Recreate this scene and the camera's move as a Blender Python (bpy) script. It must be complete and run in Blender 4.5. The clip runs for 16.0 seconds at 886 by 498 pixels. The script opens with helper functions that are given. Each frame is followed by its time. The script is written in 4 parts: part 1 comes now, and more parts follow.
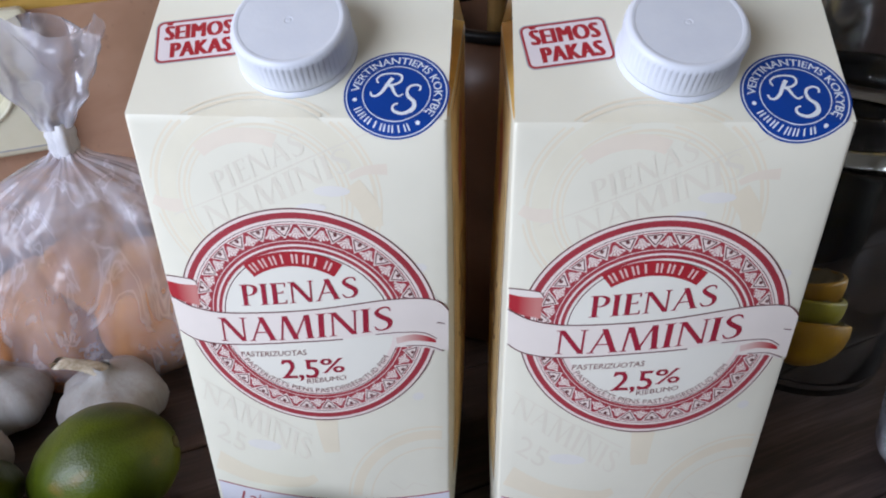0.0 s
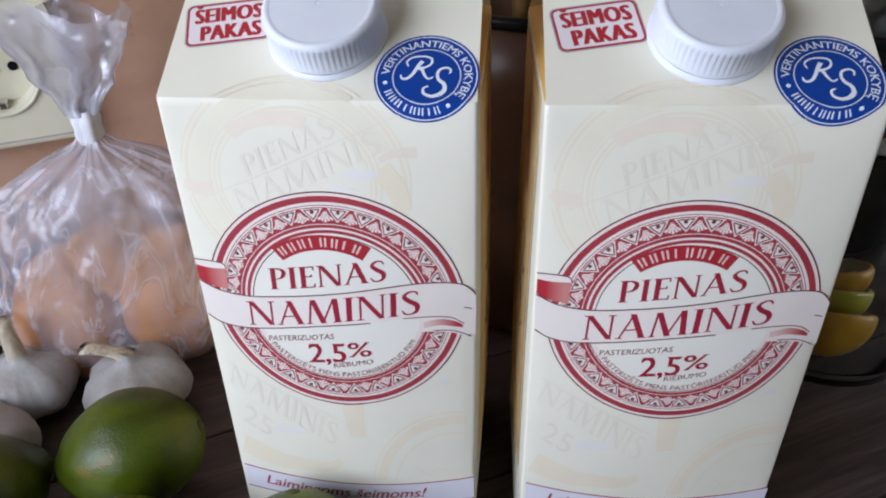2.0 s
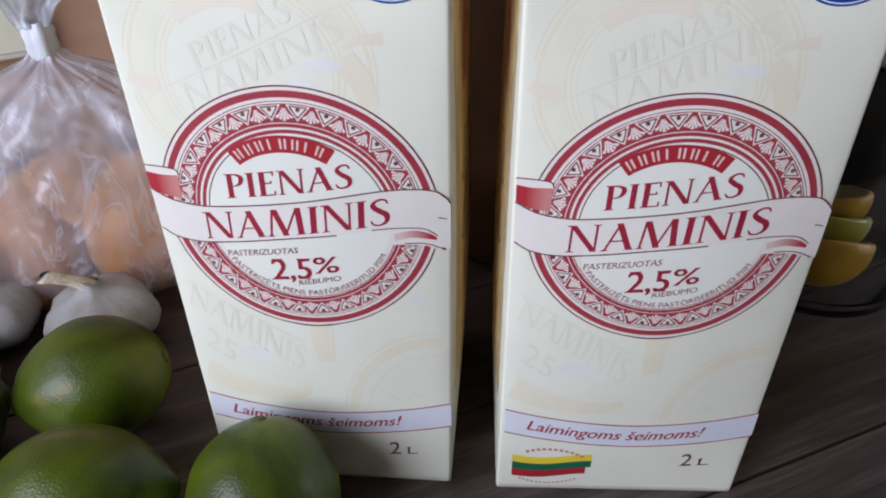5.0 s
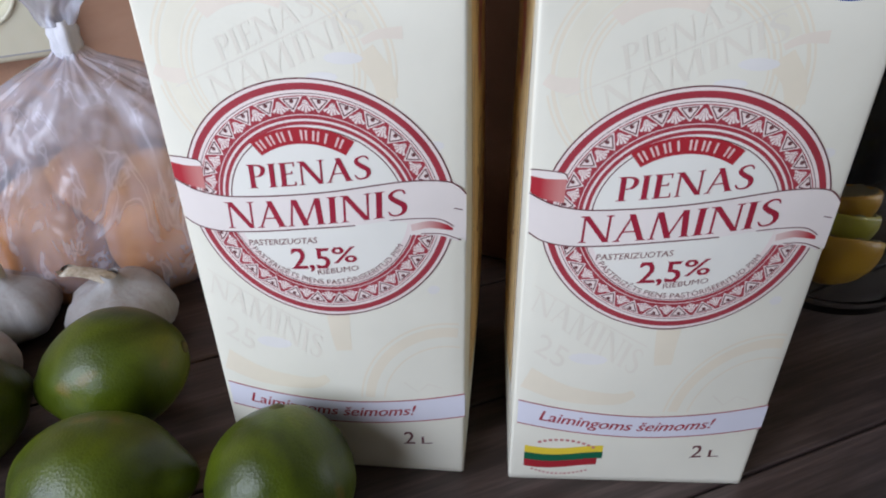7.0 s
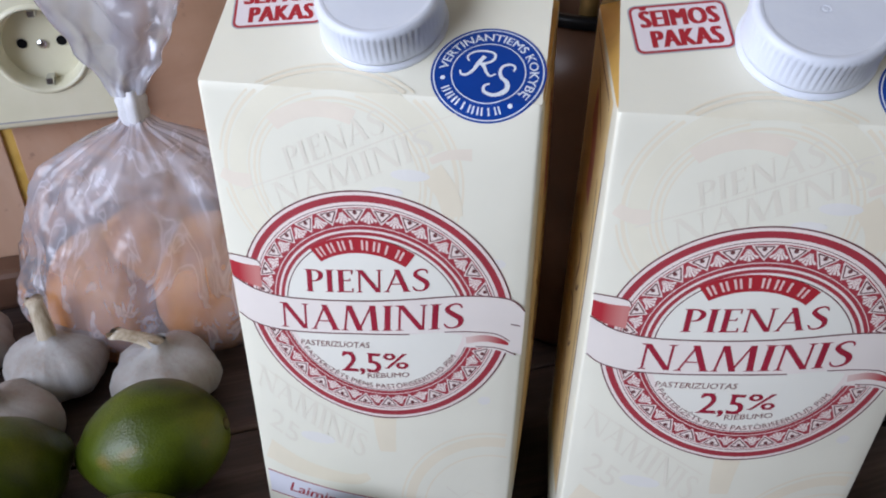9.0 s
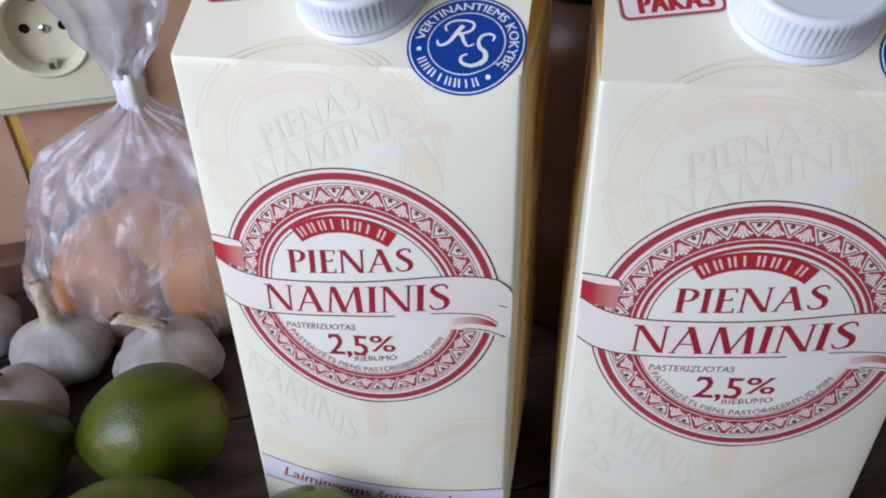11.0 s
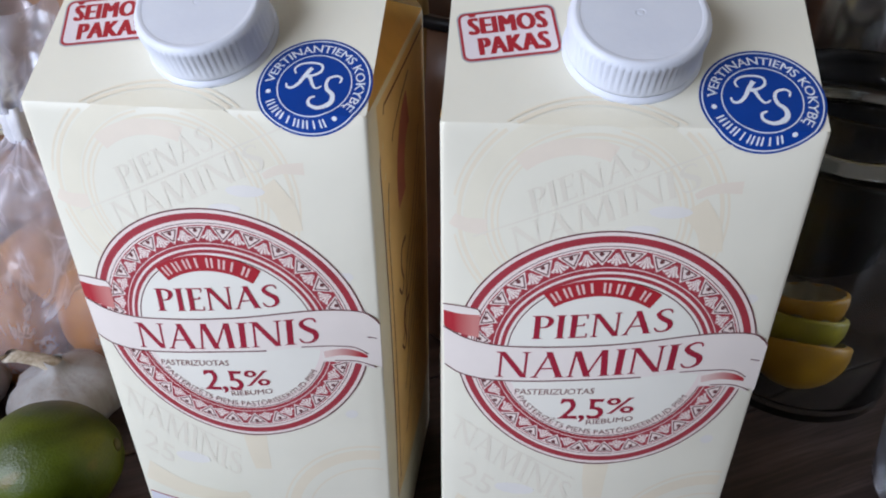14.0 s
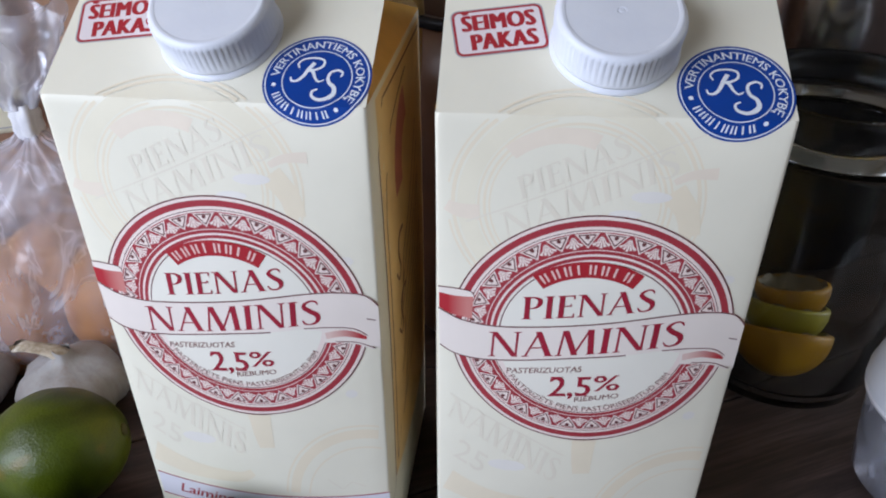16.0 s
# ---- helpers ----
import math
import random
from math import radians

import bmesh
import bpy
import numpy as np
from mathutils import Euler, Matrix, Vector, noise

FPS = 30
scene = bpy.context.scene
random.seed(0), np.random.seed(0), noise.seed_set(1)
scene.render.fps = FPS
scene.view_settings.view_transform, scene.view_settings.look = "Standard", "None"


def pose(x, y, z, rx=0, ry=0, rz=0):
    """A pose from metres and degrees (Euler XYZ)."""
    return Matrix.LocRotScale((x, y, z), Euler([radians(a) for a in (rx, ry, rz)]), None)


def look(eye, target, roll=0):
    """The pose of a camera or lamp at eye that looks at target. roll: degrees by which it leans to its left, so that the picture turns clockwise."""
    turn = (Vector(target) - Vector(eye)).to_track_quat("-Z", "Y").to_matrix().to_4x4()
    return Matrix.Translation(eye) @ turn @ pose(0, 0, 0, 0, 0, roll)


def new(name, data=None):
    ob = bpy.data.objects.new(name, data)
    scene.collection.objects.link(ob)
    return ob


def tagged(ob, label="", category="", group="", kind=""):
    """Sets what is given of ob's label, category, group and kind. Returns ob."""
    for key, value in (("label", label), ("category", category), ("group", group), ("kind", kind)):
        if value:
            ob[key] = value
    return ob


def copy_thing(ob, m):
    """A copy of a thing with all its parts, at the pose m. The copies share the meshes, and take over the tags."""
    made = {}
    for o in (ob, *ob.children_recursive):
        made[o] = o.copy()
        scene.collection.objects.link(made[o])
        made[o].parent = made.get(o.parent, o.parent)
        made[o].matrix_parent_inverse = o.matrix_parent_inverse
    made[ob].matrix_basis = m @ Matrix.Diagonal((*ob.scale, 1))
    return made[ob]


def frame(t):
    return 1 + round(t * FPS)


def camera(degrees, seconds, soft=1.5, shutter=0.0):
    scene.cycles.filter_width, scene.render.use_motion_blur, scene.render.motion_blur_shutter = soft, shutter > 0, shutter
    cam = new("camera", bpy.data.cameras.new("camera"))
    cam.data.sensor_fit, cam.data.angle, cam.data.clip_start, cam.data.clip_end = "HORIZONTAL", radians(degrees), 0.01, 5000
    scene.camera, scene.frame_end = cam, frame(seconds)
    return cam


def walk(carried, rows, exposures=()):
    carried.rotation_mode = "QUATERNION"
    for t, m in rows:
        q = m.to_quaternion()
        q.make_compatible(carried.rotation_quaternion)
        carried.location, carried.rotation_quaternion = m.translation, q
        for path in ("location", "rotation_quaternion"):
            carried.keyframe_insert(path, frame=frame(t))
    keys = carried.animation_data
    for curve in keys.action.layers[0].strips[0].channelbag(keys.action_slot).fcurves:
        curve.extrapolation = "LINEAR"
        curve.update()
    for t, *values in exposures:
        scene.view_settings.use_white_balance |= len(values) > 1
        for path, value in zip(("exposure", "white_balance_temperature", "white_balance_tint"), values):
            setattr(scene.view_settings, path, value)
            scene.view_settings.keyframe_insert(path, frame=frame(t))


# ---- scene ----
cam = camera(60.27, 16.0, soft=2.0)
PATH = [
    (0, (0.0162, -0.2005, 0.2919), (-0.124, 1.472, -0.796), -0.91),
    (0.5, (0.0117, -0.2007, 0.2979), (-0.147, 1.483, -0.769), -0.72),
    (1, (0.0139, -0.2038, 0.3035), (-0.158, 1.503, -0.725), -1.08),
    (1.5, (0.0133, -0.2021, 0.2958), (-0.155, 1.476, -0.779), -1.17),
    (2, (0.0117, -0.2024, 0.2894), (-0.164, 1.458, -0.812), -1.38),
    (2.5, (0.0098, -0.1947, 0.2745), (-0.148, 1.400, -0.923), -1.08),
    (3, (0.0104, -0.1906, 0.2691), (-0.153, 1.383, -0.955), -1.53),
    (3.5, (0.0126, -0.1898, 0.2658), (-0.152, 1.374, -0.970), -1.91),
    (4, (0.0121, -0.1895, 0.2638), (-0.144, 1.371, -0.977), -1.32),
    (4.2, (0.0130, -0.1901, 0.2651), (-0.134, 1.379, -0.967), -1.04),
    (6.3, (0.0178, -0.2018, 0.2662), (-0.157, 1.404, -0.913), -1.50),
    (6.5, (0.0172, -0.2022, 0.2674), (-0.166, 1.403, -0.912), -1.69),
    (7, (0.0150, -0.2026, 0.2650), (-0.158, 1.402, -0.916), -1.19),
    (7.5, (0.0122, -0.2052, 0.2789), (-0.162, 1.460, -0.816), -1.42),
    (8, (0.0096, -0.1961, 0.2796), (-0.169, 1.447, -0.847), -0.79),
    (8.2, (0.0028, -0.1914, 0.2814), (-0.196, 1.463, -0.824), -0.09),
    (10.3, (0.0163, -0.1832, 0.2840), (-0.345, 1.442, -0.825), -1.65),
    (10.5, (0.0169, -0.1825, 0.2852), (-0.342, 1.443, -0.824), -1.89),
    (11, (0.0188, -0.1789, 0.2766), (-0.329, 1.432, -0.857), -1.43),
    (11.5, (0.0210, -0.1773, 0.2790), (-0.306, 1.446, -0.843), -0.81),
    (12, (0.0233, -0.1795, 0.2830), (-0.300, 1.450, -0.830), -0.82),
    (12.5, (0.0242, -0.1778, 0.2848), (-0.289, 1.459, -0.820), -0.62),
    (13, (0.0264, -0.1759, 0.2865), (-0.277, 1.470, -0.809), -0.52),
    (13.5, (0.0248, -0.1736, 0.2870), (-0.283, 1.469, -0.812), -0.25),
    (14, (0.0439, -0.1755, 0.2842), (-0.177, 1.474, -0.825), -0.55),
    (14.5, (0.0384, -0.1768, 0.2779), (-0.216, 1.451, -0.855), -0.62),
    (15, (0.0417, -0.1768, 0.2843), (-0.173, 1.472, -0.828), 0.49),
    (15.5, (0.0445, -0.1871, 0.2861), (-0.173, 1.466, -0.818), -0.29),
    (16, (0.0459, -0.1892, 0.2866), (-0.165, 1.467, -0.814), -0.45),
]
walk(cam, [(t, look(eye, target, roll)) for t, eye, target, roll in PATH])


# ---------- world, light, exposure ----------
YAW = 27.0
CA, SA = math.cos(radians(YAW)), math.sin(radians(YAW))
WALL = Vector((-0.266, 0.1665, 0.0))


def room(s, n, z):
    """Along the tiled wall, out from it, up."""
    return Vector((WALL.x + s * CA + n * SA, WALL.y + s * SA - n * CA, z))


ROOM = Matrix.Translation(WALL) @ Matrix.Rotation(radians(YAW), 4, "Z")   # local x along the wall, -y out of it

world = bpy.data.worlds.new("sky")
scene.world = world
world.use_nodes = True
sky = world.node_tree.nodes.new("ShaderNodeTexSky")
sky.sky_type = "NISHITA"
sky.sun_disc = False
sky.sun_elevation, sky.sun_rotation = radians(40), radians(150)
bg = world.node_tree.nodes["Background"]
bg.inputs["Strength"].default_value = 0.12
world.node_tree.links.new(sky.outputs["Color"], bg.inputs["Color"])

WEST, WIN_N, WIN_Z, WIN_W, WIN_H, BACK = -0.56, 0.55, 0.47, 0.70, 0.66, 2.3
lamp = bpy.data.lights.new("window_and_fill_light", "AREA")
lamp.shape, lamp.size, lamp.size_y, lamp.energy, lamp.color = "RECTANGLE", WIN_W, WIN_H, 12.1, (0.756, 0.824, 0.995)
lamp_ob = new("window_and_fill_light", lamp)
lamp_ob.matrix_world = look(room(WEST + 0.01, WIN_N, WIN_Z), room(WEST + 1.0, WIN_N, WIN_Z))
# Fill lamp in an invented east opening, added to brighten the cartons' right flanks.
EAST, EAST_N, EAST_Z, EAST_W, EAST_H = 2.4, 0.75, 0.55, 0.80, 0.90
far = bpy.data.lights.new("window_and_fill_light", "AREA")
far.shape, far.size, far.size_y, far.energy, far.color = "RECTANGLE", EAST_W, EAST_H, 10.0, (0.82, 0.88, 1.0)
far_ob = new("window_and_fill_light", far)
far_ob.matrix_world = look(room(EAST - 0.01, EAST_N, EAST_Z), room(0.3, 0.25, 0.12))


# ---------- materials ----------
def material(name):
    m = bpy.data.materials.new(name)
    m.use_nodes = True
    return m, m.node_tree.nodes, m.node_tree.links, m.node_tree.nodes["Principled BSDF"]


def coords(nodes, links, scale=(1, 1, 1), rot=(0, 0, 0), space="Object"):
    tc = nodes.new("ShaderNodeTexCoord")
    mp = nodes.new("ShaderNodeMapping")
    mp.inputs["Scale"].default_value = scale
    mp.inputs["Rotation"].default_value = rot
    links.new(tc.outputs[space], mp.inputs["Vector"])
    return mp.outputs["Vector"]


def noise_tex(nodes, links, vec, scale, detail=4, rough=0.55, distort=0.0):
    n = nodes.new("ShaderNodeTexNoise")
    n.inputs["Scale"].default_value, n.inputs["Detail"].default_value = scale, detail
    n.inputs["Roughness"].default_value, n.inputs["Distortion"].default_value = rough, distort
    links.new(vec, n.inputs["Vector"])
    return n.outputs["Fac"]


def ramp(nodes, links, fac, stops):
    r = nodes.new("ShaderNodeValToRGB")
    el = r.color_ramp.elements
    while len(el) < len(stops):
        el.new(0.5)
    for e, (p, c) in zip(el, stops):
        e.position, e.color = p, (*c, 1)
    links.new(fac, r.inputs["Fac"])
    return r.outputs["Color"]


def mixc(nodes, links, fac, a, b, mode="MIX"):
    m = nodes.new("ShaderNodeMix")
    m.data_type, m.blend_type = "RGBA", mode
    for sock, v in ((m.inputs[0], fac), (m.inputs[6], a), (m.inputs[7], b)):
        if isinstance(v, (int, float)):
            sock.default_value = v
        elif isinstance(v, tuple):
            sock.default_value = (*v, 1)
        else:
            links.new(v, sock)
    return m.outputs[2]


def bump(nodes, links, bsdf, height, strength, dist, prior=None):
    b = nodes.new("ShaderNodeBump")
    b.inputs["Strength"].default_value, b.inputs["Distance"].default_value = strength, dist
    links.new(height, b.inputs["Height"])
    if prior:
        links.new(prior, b.inputs["Normal"])
    if bsdf:
        links.new(b.outputs["Normal"], bsdf.inputs["Normal"])
    return b.outputs["Normal"]


def printed(name, col, rough=0.38, vary=0.05, grain=900, fade=None):
    """Ink or coated board: slight mottling and a fine paper tooth."""
    m, n, l, b = material(name)
    v = coords(n, l)
    f = noise_tex(n, l, v, 55, 5)
    lo = tuple(c * (1 - vary) for c in col)
    hi = tuple(min(1, c * (1 + vary)) for c in col)
    sep = n.new("ShaderNodeSeparateXYZ")
    l.new(v, sep.inputs[0])
    tone = ramp(n, l, f, [(0.3, lo), (0.7, hi)])
    if fade:   # print that fades across the width
        mr = n.new("ShaderNodeMapRange")
        mr.inputs["From Min"].default_value, mr.inputs["From Max"].default_value = fade[1], fade[2]
        l.new(sep.outputs[0], mr.inputs["Value"])
        tone = mixc(n, l, mr.outputs["Result"], tone, fade[0])
    l.new(tone, b.inputs["Base Color"])
    b.inputs["Roughness"].default_value = rough
    b.inputs["Specular IOR Level"].default_value = 0.25
    wave = bump(n, l, None, noise_tex(n, l, v, 14, 2), 0.25, 0.003)
    bump(n, l, b, noise_tex(n, l, v, grain, 2), 0.10, 0.0003, wave)
    return m


CREAM = (0.785, 0.757, 0.635)
M_BOARD = printed("coated cream board", CREAM, 0.36, 0.02)
M_DISC = printed("pale cream ink", (0.79, 0.77, 0.69), 0.36, 0.02)
M_WHITE = printed("bare white board", (0.80, 0.80, 0.80), 0.5, 0.03)
M_RED = printed("dark red ink", (0.32, 0.020, 0.042), 0.38, 0.10)
M_REDSOFT = printed("brick red ink", (0.35, 0.042, 0.056), 0.40, 0.10)
M_BRIGHT = printed("bright red ink", (0.38, 0.024, 0.034), 0.38, 0.06)
M_FOLD = printed("fading red ink", (0.42, 0.030, 0.042), 0.38, 0.06, fade=((0.56, 0.22, 0.20), -0.044, -0.038))
M_TAIL = printed("fading pink ink", (0.70, 0.52, 0.47), 0.38, 0.06, fade=((0.42, 0.030, 0.042), 0.031, 0.041))
M_BROWN = printed("brown ink", (0.24, 0.11, 0.10), 0.4, 0.10)
M_DARK = printed("dark brown ink", (0.15, 0.05, 0.052), 0.4, 0.10)
M_RIBBON = printed("pale pink ink", (0.785, 0.715, 0.66), 0.36, 0.03)
M_PINK = printed("pale rose ink", (0.785, 0.685, 0.635), 0.36, 0.03)
M_LABEL = printed("pale greyish rose ink", (0.74, 0.67, 0.68), 0.36, 0.03)
M_LILAC = printed("lilac ink", (0.70, 0.69, 0.75), 0.36, 0.03)
M_FAINT = printed("faint peach ink", (0.785, 0.71, 0.555), 0.36, 0.03)
M_FAINTROSE = printed("faint rose ink", (0.785, 0.70, 0.58), 0.36, 0.04)
M_FAINT4 = printed("faint lilac ink", (0.765, 0.74, 0.69), 0.36, 0.04)
M_FAINT2 = printed("faint grey ink", (0.752, 0.704, 0.590), 0.36, 0.04)
M_FAINT3 = printed("faint straw ink", (0.78, 0.735, 0.59), 0.36, 0.04)
M_BLUE = printed("deep blue ink", (0.004, 0.045, 0.265), 0.3, 0.08)
M_PALE = printed("pale ink", (0.72, 0.76, 0.80), 0.36, 0.03)
M_MARK = printed("rose ink", (0.72, 0.52, 0.48), 0.36, 0.06)
M_MARKRED = printed("rose red ink", (0.54, 0.22, 0.20), 0.4, 0.15)
M_STAMP = printed("thin grey stamp ink", (0.56, 0.56, 0.58), 0.5, 0.2)
M_GREY = printed("grey ink", (0.38, 0.37, 0.38), 0.4, 0.06)
M_TAN = printed("ochre ink", (0.70, 0.43, 0.12), 0.38, 0.10)
M_TANLT = printed("light ochre ink", (0.80, 0.60, 0.30), 0.38, 0.10)
M_YELLOW = printed("yellow ink", (0.78, 0.58, 0.05), 0.4, 0.05)
M_GREEN = printed("green ink", (0.01, 0.12, 0.06), 0.4, 0.06)


def cap_plastic():
    m, n, l, b = material("white polyethylene")
    v = coords(n, l)
    l.new(ramp(n, l, noise_tex(n, l, v, 90, 4), [(0.3, (0.66, 0.69, 0.76)), (0.75, (0.71, 0.74, 0.80))]), b.inputs["Base Color"])
    b.inputs["Roughness"].default_value = 0.42
    b.inputs["Subsurface Weight"].default_value = 0.0
    bump(n, l, b, noise_tex(n, l, v, 700, 2), 0.12, 0.0003)
    return m


M_CAP = cap_plastic()


def lime_skin(name, deep, mid, light):
    m, n, l, b = material(name)
    v = coords(n, l)
    big = noise_tex(n, l, v, 26, 3, 0.5, 0.6)
    col = ramp(n, l, big, [(0.32, deep), (0.55, mid), (0.75, light)])
    patch = ramp(n, l, noise_tex(n, l, v, 34, 2, 0.5, 0.2), [(0.66, (0, 0, 0)), (0.74, (1, 1, 1))])
    col = mixc(n, l, patch, col, (0.17, 0.115, 0.012))
    vor = n.new("ShaderNodeTexVoronoi")
    vor.inputs["Scale"].default_value = 900
    l.new(v, vor.inputs["Vector"])
    col = mixc(n, l, ramp(n, l, vor.outputs["Distance"], [(0.0, (0.75, 0.75, 0.75)), (0.5, (1, 1, 1))]), (0, 0, 0), col)
    l.new(col, b.inputs["Base Color"])
    b.inputs["Roughness"].default_value = 0.36
    b.inputs["Specular IOR Level"].default_value = 0.42
    first = bump(n, l, None, vor.outputs["Distance"], 0.22, 0.0005)
    bump(n, l, b, noise_tex(n, l, v, 70, 2), 0.14, 0.0012, first)
    return m


M_LIME = lime_skin("lime peel", (0.024, 0.037, 0.0015), (0.066, 0.093, 0.0025), (0.130, 0.150, 0.006))


def garlic_skin():
    m, n, l, b = material("garlic skin")
    v = coords(n, l)
    base = ramp(n, l, noise_tex(n, l, v, 30, 5), [(0.3, (0.27, 0.24, 0.215)), (0.5, (0.36, 0.35, 0.345)), (0.75, (0.46, 0.47, 0.49))])
    streak = noise_tex(n, l, coords(n, l, (60, 60, 4)), 6, 4, 0.6)
    col = mixc(n, l, ramp(n, l, streak, [(0.5, (0, 0, 0)), (0.72, (0.5, 0.5, 0.5))]), base, (0.27, 0.21, 0.17))
    l.new(col, b.inputs["Base Color"])
    b.inputs["Roughness"].default_value = 0.5
    bump(n, l, b, streak, 0.3, 0.0008)
    return m


M_GARLIC = garlic_skin()


def stalk():
    m, n, l, b = material("dry garlic stalk")
    v = coords(n, l, (90, 90, 8))
    l.new(ramp(n, l, noise_tex(n, l, v, 4, 4), [(0.35, (0.36, 0.29, 0.20)), (0.7, (0.62, 0.55, 0.44))]), b.inputs["Base Color"])
    b.inputs["Roughness"].default_value = 0.75
    return m


M_STALK = stalk()


def worktop_wood():
    m, n, l, b = material("dark wood laminate")
    info = n.new("ShaderNodeObjectInfo")
    tc = n.new("ShaderNodeTexCoord")
    shift = n.new("ShaderNodeVectorMath")
    shift.operation, shift.inputs[1].default_value = "MULTIPLY_ADD", (37, 11, 5)
    l.new(info.outputs["Random"], shift.inputs[0]), l.new(tc.outputs["Object"], shift.inputs[2])

    def stretched(scale):
        mp = n.new("ShaderNodeMapping")
        mp.inputs["Scale"].default_value = scale
        l.new(shift.outputs[0], mp.inputs["Vector"])
        return mp.outputs["Vector"]
    streak = noise_tex(n, l, stretched((1, 9, 9)), 9, 8, 0.62, 0.4)
    fine = noise_tex(n, l, stretched((2, 45, 45)), 12, 6, 0.6)
    col = ramp(n, l, streak, [(0.28, (0.020, 0.013, 0.011)), (0.5, (0.074, 0.049, 0.043)), (0.75, (0.165, 0.115, 0.102))])
    col = mixc(n, l, ramp(n, l, fine, [(0.4, (0.45, 0.45, 0.45)), (0.65, (1, 1, 1))]), (0.02, 0.014, 0.012), col)
    l.new(col, b.inputs["Base Color"])
    b.inputs["Roughness"].default_value = 0.42
    first = bump(n, l, None, streak, 0.25, 0.001)
    bump(n, l, b, fine, 0.35, 0.0006, first)
    return m


M_WOOD = worktop_wood()


def tile_glaze():
    m, n, l, b = material("terracotta pink tile")
    v = coords(n, l)
    col = ramp(n, l, noise_tex(n, l, v, 9, 6, 0.6, 0.5), [(0.3, (0.33, 0.17, 0.10)), (0.5, (0.45, 0.27, 0.18)), (0.72, (0.52, 0.35, 0.26))])
    speck = ramp(n, l, noise_tex(n, l, v, 160, 3), [(0.64, (0, 0, 0)), (0.74, (0.5, 0.5, 0.5))])
    l.new(mixc(n, l, speck, col, (0.20, 0.11, 0.08)), b.inputs["Base Color"])
    b.inputs["Roughness"].default_value = 0.38
    bump(n, l, b, noise_tex(n, l, v, 45, 5), 0.2, 0.001)
    return m


M_TILE = tile_glaze()


def plain(name, lo, hi, rough, scale=40, metal=0.0, bumpy=0.15, spec=0.5):
    m, n, l, b = material(name)
    v = coords(n, l)
    f = noise_tex(n, l, v, scale, 5)
    l.new(ramp(n, l, f, [(0.3, lo), (0.7, hi)]), b.inputs["Base Color"])
    b.inputs["Roughness"].default_value, b.inputs["Metallic"].default_value = rough, metal
    b.inputs["Specular IOR Level"].default_value = spec
    bump(n, l, b, noise_tex(n, l, v, scale * 8, 3), bumpy, 0.0005)
    return m


M_GROUT = plain("ochre grout", (0.46, 0.28, 0.05), (0.58, 0.37, 0.09), 0.85, 90, bumpy=0.5)
M_STRIP = plain("brown wood strip", (0.075, 0.035, 0.02), (0.13, 0.065, 0.04), 0.5, 30)
M_PLATE = plain("ivory plastic", (0.66, 0.63, 0.47), (0.70, 0.67, 0.52), 0.35, 60, bumpy=0.05)
M_STEEL = plain("brushed steel", (0.62, 0.63, 0.65), (0.72, 0.73, 0.75), 0.16, 60, 1.0, 0.05)
M_BLACK = plain("black plastic", (0.006, 0.006, 0.007), (0.009, 0.009, 0.010), 0.35, 60, bumpy=0.1, spec=0.12)
M_POT = plain("brown glazed clay", (0.085, 0.038, 0.020), (0.150, 0.070, 0.038), 0.35, 25)
M_BRASS = plain("dull brass", (0.30, 0.19, 0.07), (0.42, 0.28, 0.11), 0.4, 60, 0.7)
M_PAINT = plain("beige wall paint", (0.46, 0.42, 0.37), (0.54, 0.50, 0.44), 0.8, 12)
M_FLOOR = plain("brown floor boards", (0.16, 0.10, 0.06), (0.24, 0.15, 0.09), 0.5, 8)
M_LEMON = plain("lemon peel", (0.44, 0.21, 0.010), (0.56, 0.29, 0.014), 0.4, 60, bumpy=0.5)
M_LEMONGREEN = plain("greenish lemon peel", (0.34, 0.29, 0.02), (0.46, 0.38, 0.03), 0.4, 60, bumpy=0.5)
M_PULP = plain("citrus pith", (0.22, 0.19, 0.12), (0.34, 0.30, 0.20), 0.6, 120, bumpy=0.5)


def bread_crust():
    m, n, l, b = material("golden bread crust")
    v = coords(n, l)
    f = noise_tex(n, l, v, 22, 5, 0.55, 0.4)
    l.new(ramp(n, l, f, [(0.3, (0.27, 0.088, 0.016)), (0.5, (0.42, 0.170, 0.036)), (0.75, (0.55, 0.28, 0.085))]), b.inputs["Base Color"])
    b.inputs["Roughness"].default_value = 0.55
    bump(n, l, b, noise_tex(n, l, v, 140, 5), 0.3, 0.0012)
    return m


M_BREAD = bread_crust()
M_SCAR = plain("lime stem scar", (0.055, 0.055, 0.010), (0.10, 0.085, 0.022), 0.7, 200, bumpy=0.5)


